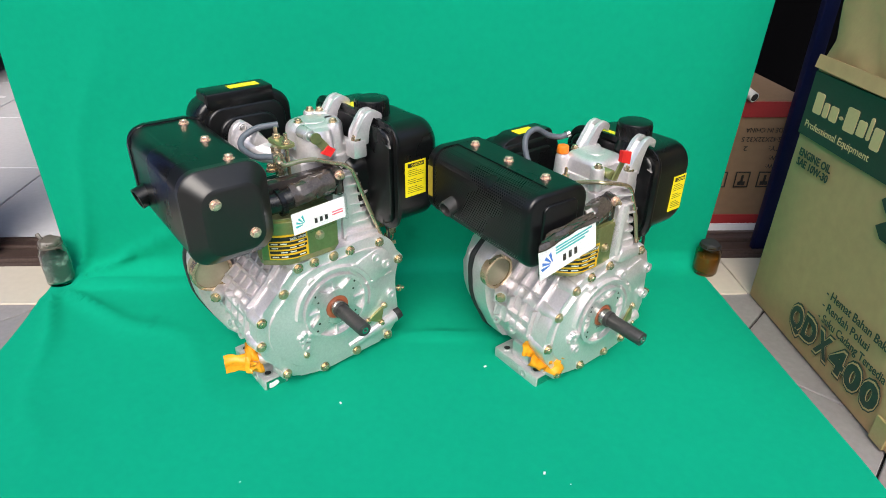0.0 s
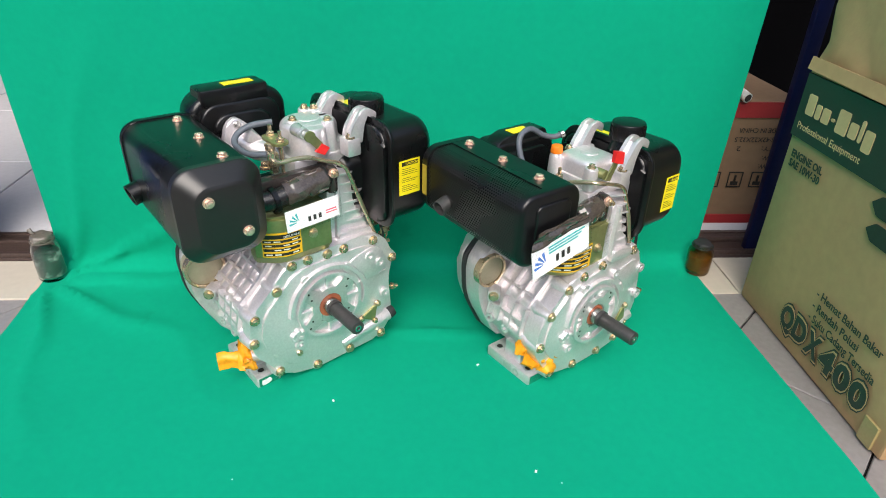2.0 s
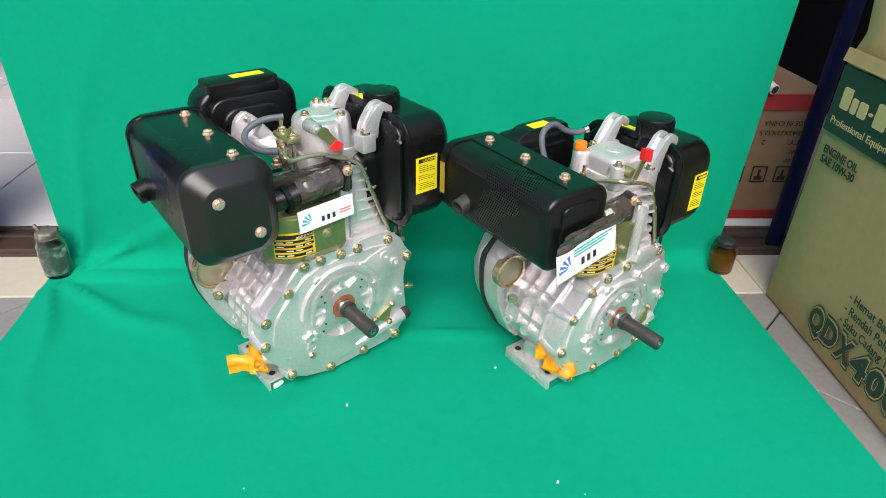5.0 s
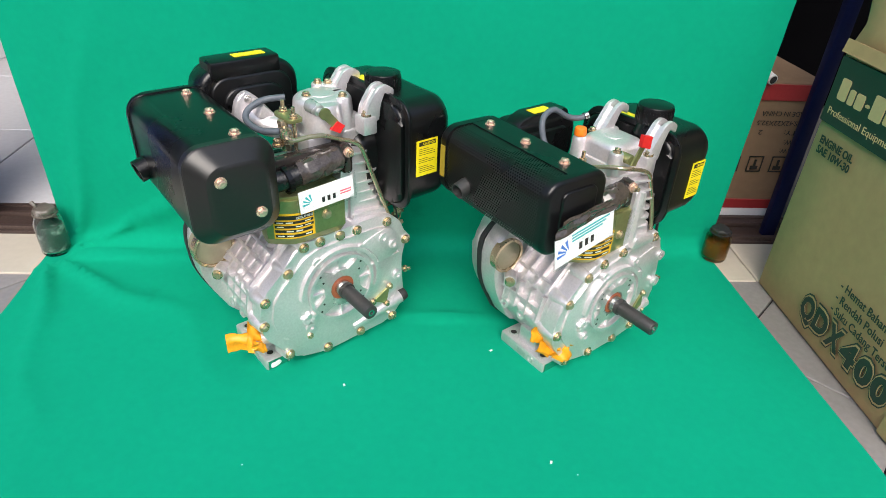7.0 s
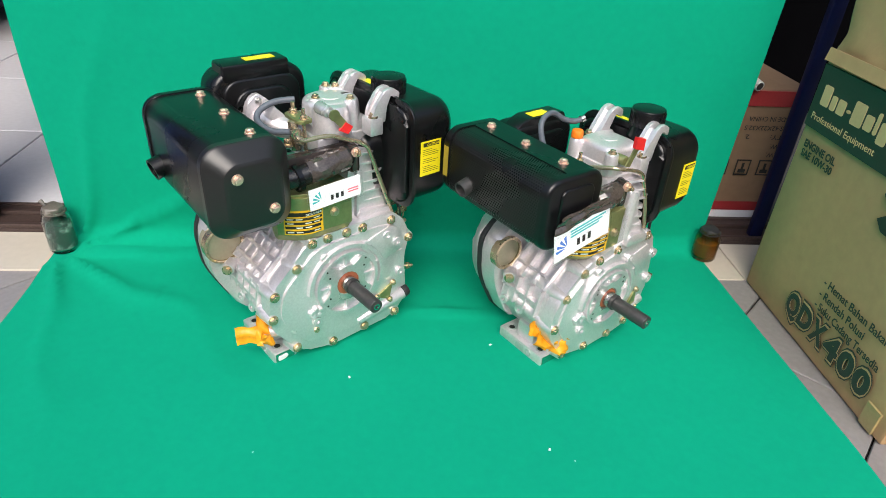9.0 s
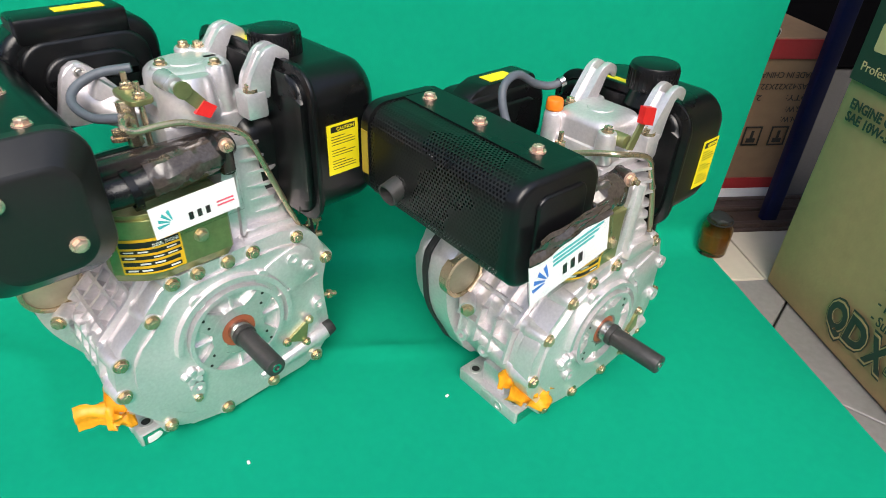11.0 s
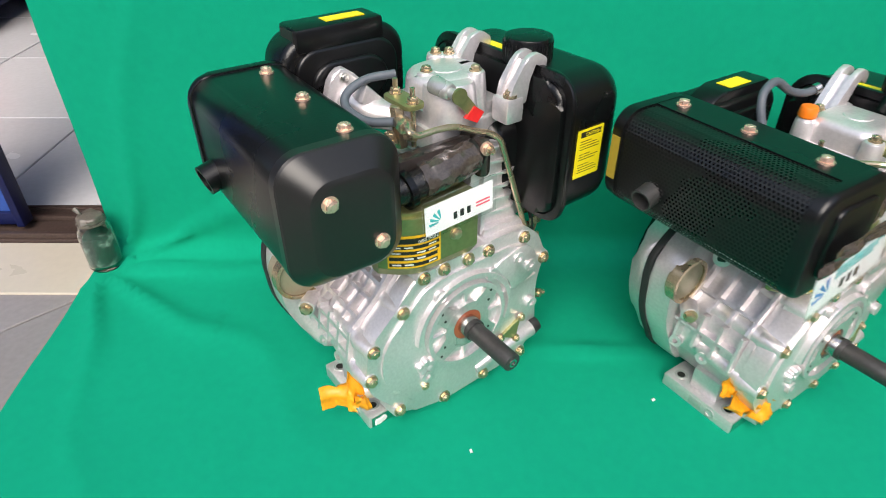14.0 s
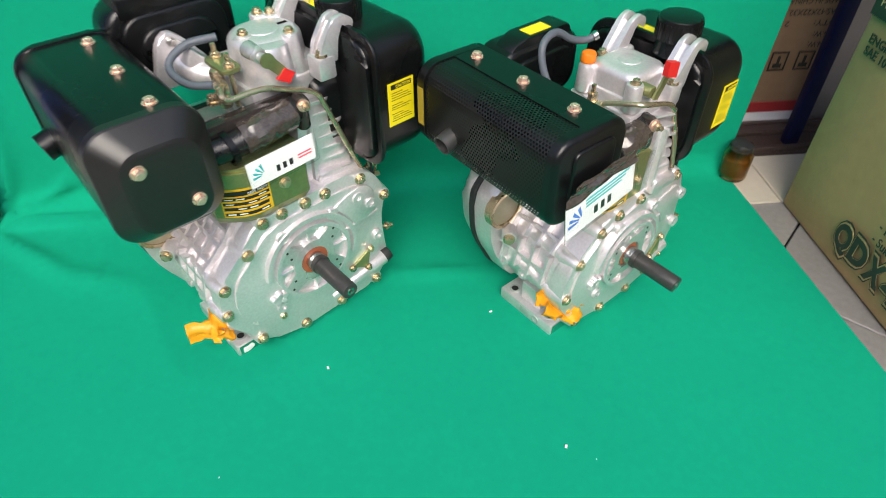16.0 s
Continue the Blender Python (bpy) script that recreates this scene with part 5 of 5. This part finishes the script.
        part("pressing", slab("y", (ax0 + 0.02, ax1 - 0.02, a0 + 0.014, a1 - 0.018), 0.024, ay0 + 0.004, ay0 - 0.006, 0.004), BLACK, ac)
        part("fuel_hose", tube([(-0.088, 0.080, 0.380), (-0.102, 0.105, 0.420), (-0.098, 0.120, 0.455), (-0.070, 0.125, 0.466), (-0.040, 0.120, 0.450), (-0.020, 0.112, 0.446), (-0.006, 0.105, 0.452)], 0.0050, 12), HOSE, e, "grey rubber fuel hose")
        part("hose_clip", ring((-0.012, 0.107, 0.4495), (-0.006, 0.105, 0.452), 0.0066, 0.005), STEEL, e)
        part("injector_pipe", tube([(-0.058, 0.052, 0.388), (-0.052, 0.030, 0.396), (-0.046, 0.004, 0.404), (-0.036, -0.010, 0.405), (0.002, -0.012, 0.394), (0.022, -0.012, 0.386), (0.035, -0.012, 0.376), (0.043, -0.012, 0.360), (0.063, -0.012, 0.315), (0.083, -0.010, 0.256)], 0.0036, 10), ZINC, e, "bent brass-coloured fuel pipe")
        inj = part("injector", join(cyl((-0.057, 0.058, 0.375), (-0.057, 0.058, 0.402), 0.007, None, 6, 0.0008), cyl((-0.057, 0.056, 0.387), (-0.058, 0.040, 0.388), 0.0075, None, 6, 0.0008)), ZINC, e, "brass-coloured injector")
        part("stud", cyl((-0.057, 0.058, 0.398), (-0.057, 0.058, 0.414), 0.003, None, 10), ZINC, inj)
    # fuel pump and governor linkage on the far side
    rx = 0.118 if big_one else 0.100
    pump = part("injection_pump", join(rbox(rx - 0.050, rx, 0.018, 0.060, 0.262, 0.300, 0.004), cyl((rx - 0.030, 0.030, 0.295), (rx - 0.030, 0.030, 0.318), 0.011, None, 14, 0.001)), ALU, e, "fuel injection pump")
    link = join(cyl((0.128, 0.030, 0.262), (0.150, 0.024, 0.262), 0.0045, None, 10), cyl((0.148, 0.024, 0.250), (0.148, 0.024, 0.290), 0.0028, None, 8), rbox(0.136, 0.158, 0.012, 0.015, 0.236, 0.250, 0.001), cyl((0.136, 0.02, 0.214), (0.158, 0.016, 0.214), 0.0040, None, 10), tube([(0.150, 0.02, 0.25), (0.156, 0.02, 0.23), (0.148, 0.02, 0.21)], 0.0016, 6))
    if not big_one:
        bmesh.ops.translate(link, verts=link.verts[:], vec=(-0.014, 0.008, 0.0))
    part("governor_linkage", link, ZINC, pump, "small plated levers and rods")
    shift = 0.0 if big_one else -0.012
    for z, reach in ((0.252, 0.030), (0.226, 0.024), (0.172, 0.028), (0.104, 0.018)):
        x = 0.132 + shift
        part("side_screw", join(cyl((x, 0.030, z), (x + reach, 0.024, z + 0.003), 0.0034, None, 10), cyl((x + reach * 0.45, 0.0275, z + 0.0013), (x + reach * 0.72, 0.0258, z + 0.0021), 0.0068, None, 6)), ZINC, e, "plated adjusting screw")
    part("seam_rib", prism([(0.050 + shift, 0.166), (0.126 + shift, 0.172), (0.126 + shift, 0.175), (0.050 + shift, 0.169)], "y", -0.012, -0.0185, 0.0008), ALU, e)
    stop = part("stop_lever", join(cyl((0.128, -0.004, 0.126), (0.158, -0.008, 0.118), 0.0040, None, 10), cyl((0.146, -0.006, 0.121), (0.150, -0.007, 0.120), 0.0075, None, 6)), ZINC, e, "plated stop screw")
    cable = part("wire", tube([(0.112, 0.022, 0.292), (0.132, 0.016, 0.270), (0.142, 0.014, 0.230), (0.140, 0.016, 0.170), (0.139, 0.020, 0.130)], 0.003, 8), RUBBER, e, "black cable")
    return e


big_engine = engine(pose(-0.1926, 1.0915, 0.004, 0, 0, 40.4), "larger silver diesel engine with a smooth black muffler, on green cloth", True)
small_engine = engine(pose(0.3007, 1.1037, 0.004, 0, 0, 37.5), "smaller silver diesel engine with a perforated muffler, on green cloth", False)


# ---- tags ----
def card(m, w, h, label, tinted):
    """A paper tag in a clear sleeve: x along its width, y up, facing z."""
    ob = thing("price_tag", m, label, "tag", "hanging tags")
    part("card", rbox(0, w, 0, h, 0, 0.0012, 0), PAPER, ob, smooth=0)
    fan = bmesh.new()
    for k in range(4):
        a = radians(100 + 26 * k)
        c = Vector((w * 0.22, h * 0.34))
        d, s = Vector((math.cos(a), math.sin(a))), Vector((-math.sin(a), math.cos(a)))
        p = [c + d * h * 0.10, c + d * h * 0.42 + s * h * 0.06, c + d * h * 0.46 - s * h * 0.04, c + d * h * 0.12 - s * h * 0.03]
        join(fan, prism([tuple(q) for q in p], "z", 0.0012, 0.0016))
    part("emblem", fan, BLUE_INK if tinted else TEAL, ob, "fan-shaped mark", smooth=0)
    marks = bmesh.new()
    for k in range(3):
        x = w * (0.40 + 0.10 * k)
        join(marks, rbox(x, x + w * 0.052, h * 0.22, h * 0.46, 0.0012, 0.0017, 0))
    part("brand_mark", marks, INK, ob, "three dark plain shapes", smooth=0)
    lines = bmesh.new()
    for k in range(3 if tinted else 2):
        x0, x1, y = (w * 0.28, w * (0.92 - 0.06 * k), h * (0.82 - 0.10 * k)) if tinted else (w * 0.74, w * 0.95, h * (0.42 - 0.12 * k))
        join(lines, rbox(x0, x1, y, y + h * 0.055, 0.0012, 0.0016, 0))
    part("print", lines, TEAL if tinted else PINK, ob, smooth=0)
    if tinted:
        film = crumpled([(0.0, h, 0.003), (w, h, 0.003), (w * 0.92, h + 0.022, 0.004), (w * 0.10, h + 0.030, 0.004)], 0.006, 3.3, 12, 0.0004)
        part("wrap_edge", film, WRAPPED, ob, "crumpled smoky plastic", smooth=20)
    sl = part("sleeve", rbox(-0.004, w + 0.004, -0.004, h + (0.002 if tinted else 0.008), 0.0022, 0.0026, 0), FILM, ob, "clear plastic sleeve", smooth=0)
    sl.visible_shadow = False
    return ob


def local(e, p):
    return e.matrix_basis @ Vector(p)


def tag_on(e, a, b, c, *rest):
    """A tag whose lower left, lower right and upper left corners lie at places of the engine."""
    a, b, c = (local(e, p) for p in (a, b, c))
    return card(facing(a, b - a, (c - a) - (b - a) * ((c - a).dot(b - a) / (b - a).length_squared)), (b - a).length, (c - a).length, *rest)


tag_on(big_engine, (-0.077, -0.034, 0.328), (0.021, -0.034, 0.333), (-0.080, -0.034, 0.366), "white paper tag in a clear sleeve on the cowl plate", False)
tag_on(small_engine, (-0.215, -0.053, 0.303), (-0.096, -0.055, 0.326), (-0.217, -0.053, 0.356), "white and blue paper tag in a clear sleeve on the muffler", True)


# ---- loose tiles of the floors, last ----
def tiles(parent, x0, y0, nx, ny, w, d, material, gap, top):
    """Rows of bevelled tiles that share one mesh."""
    bm = rbox(gap / 2, w - gap / 2, gap / 2, d - gap / 2, -0.014, top, 0.0015, 1)
    first = part("tile", bm, material, parent, smooth=0)
    for i in range(nx):
        for j in range(ny):
            ob = first if i == j == 0 else new("tile", first.data)
            ob.parent = parent
            ob.location = (x0 + i * w, y0 + j * d, 0.0004 * math.sin(i * 3.1 + j * 7.7))


def laid_askew(parent, w, top):
    """Square grey tiles at forty-five degrees to the threshold, out to the pavement's edge."""
    bm = rbox(-w / 2 + 0.002, w / 2 - 0.002, -w / 2 + 0.002, w / 2 - 0.002, -0.014, top, 0.0015, 1)
    first = part("tile", bm, TILE, parent, smooth=0)
    spin, inv, used = radians(48), SHOP.inverted(), False
    for i in range(-12, 12):
        for j in range(-12, 12):
            u, v = 1.260 + w * (i + 0.5), 0.317 + w * (j + 0.5)
            p = inv @ Vector((u * math.cos(spin) - v * math.sin(spin), u * math.sin(spin) + v * math.cos(spin), 0))
            if not (-1.9 < p.x < 3.4 and -2.3 < p.y < 0.02):
                continue
            ob = new("tile", first.data) if used else first
            used = True
            ob.parent = parent
            ob.location = (p.x, p.y, 0.0004 * math.sin(i * 3.1 + j * 7.7))
            ob.rotation_euler = (0, 0, spin - TURN)


laid_askew(floor, 0.30, -0.002)
tiles(floor, -1.815, -0.168, 14, 1, 0.40, 0.168, TILE_C, 0.003, 0.002)
tiles(floor, -2.423, 0.100, 8, 6, 0.547, 0.547, TILE_W, 0.006, 0.001)
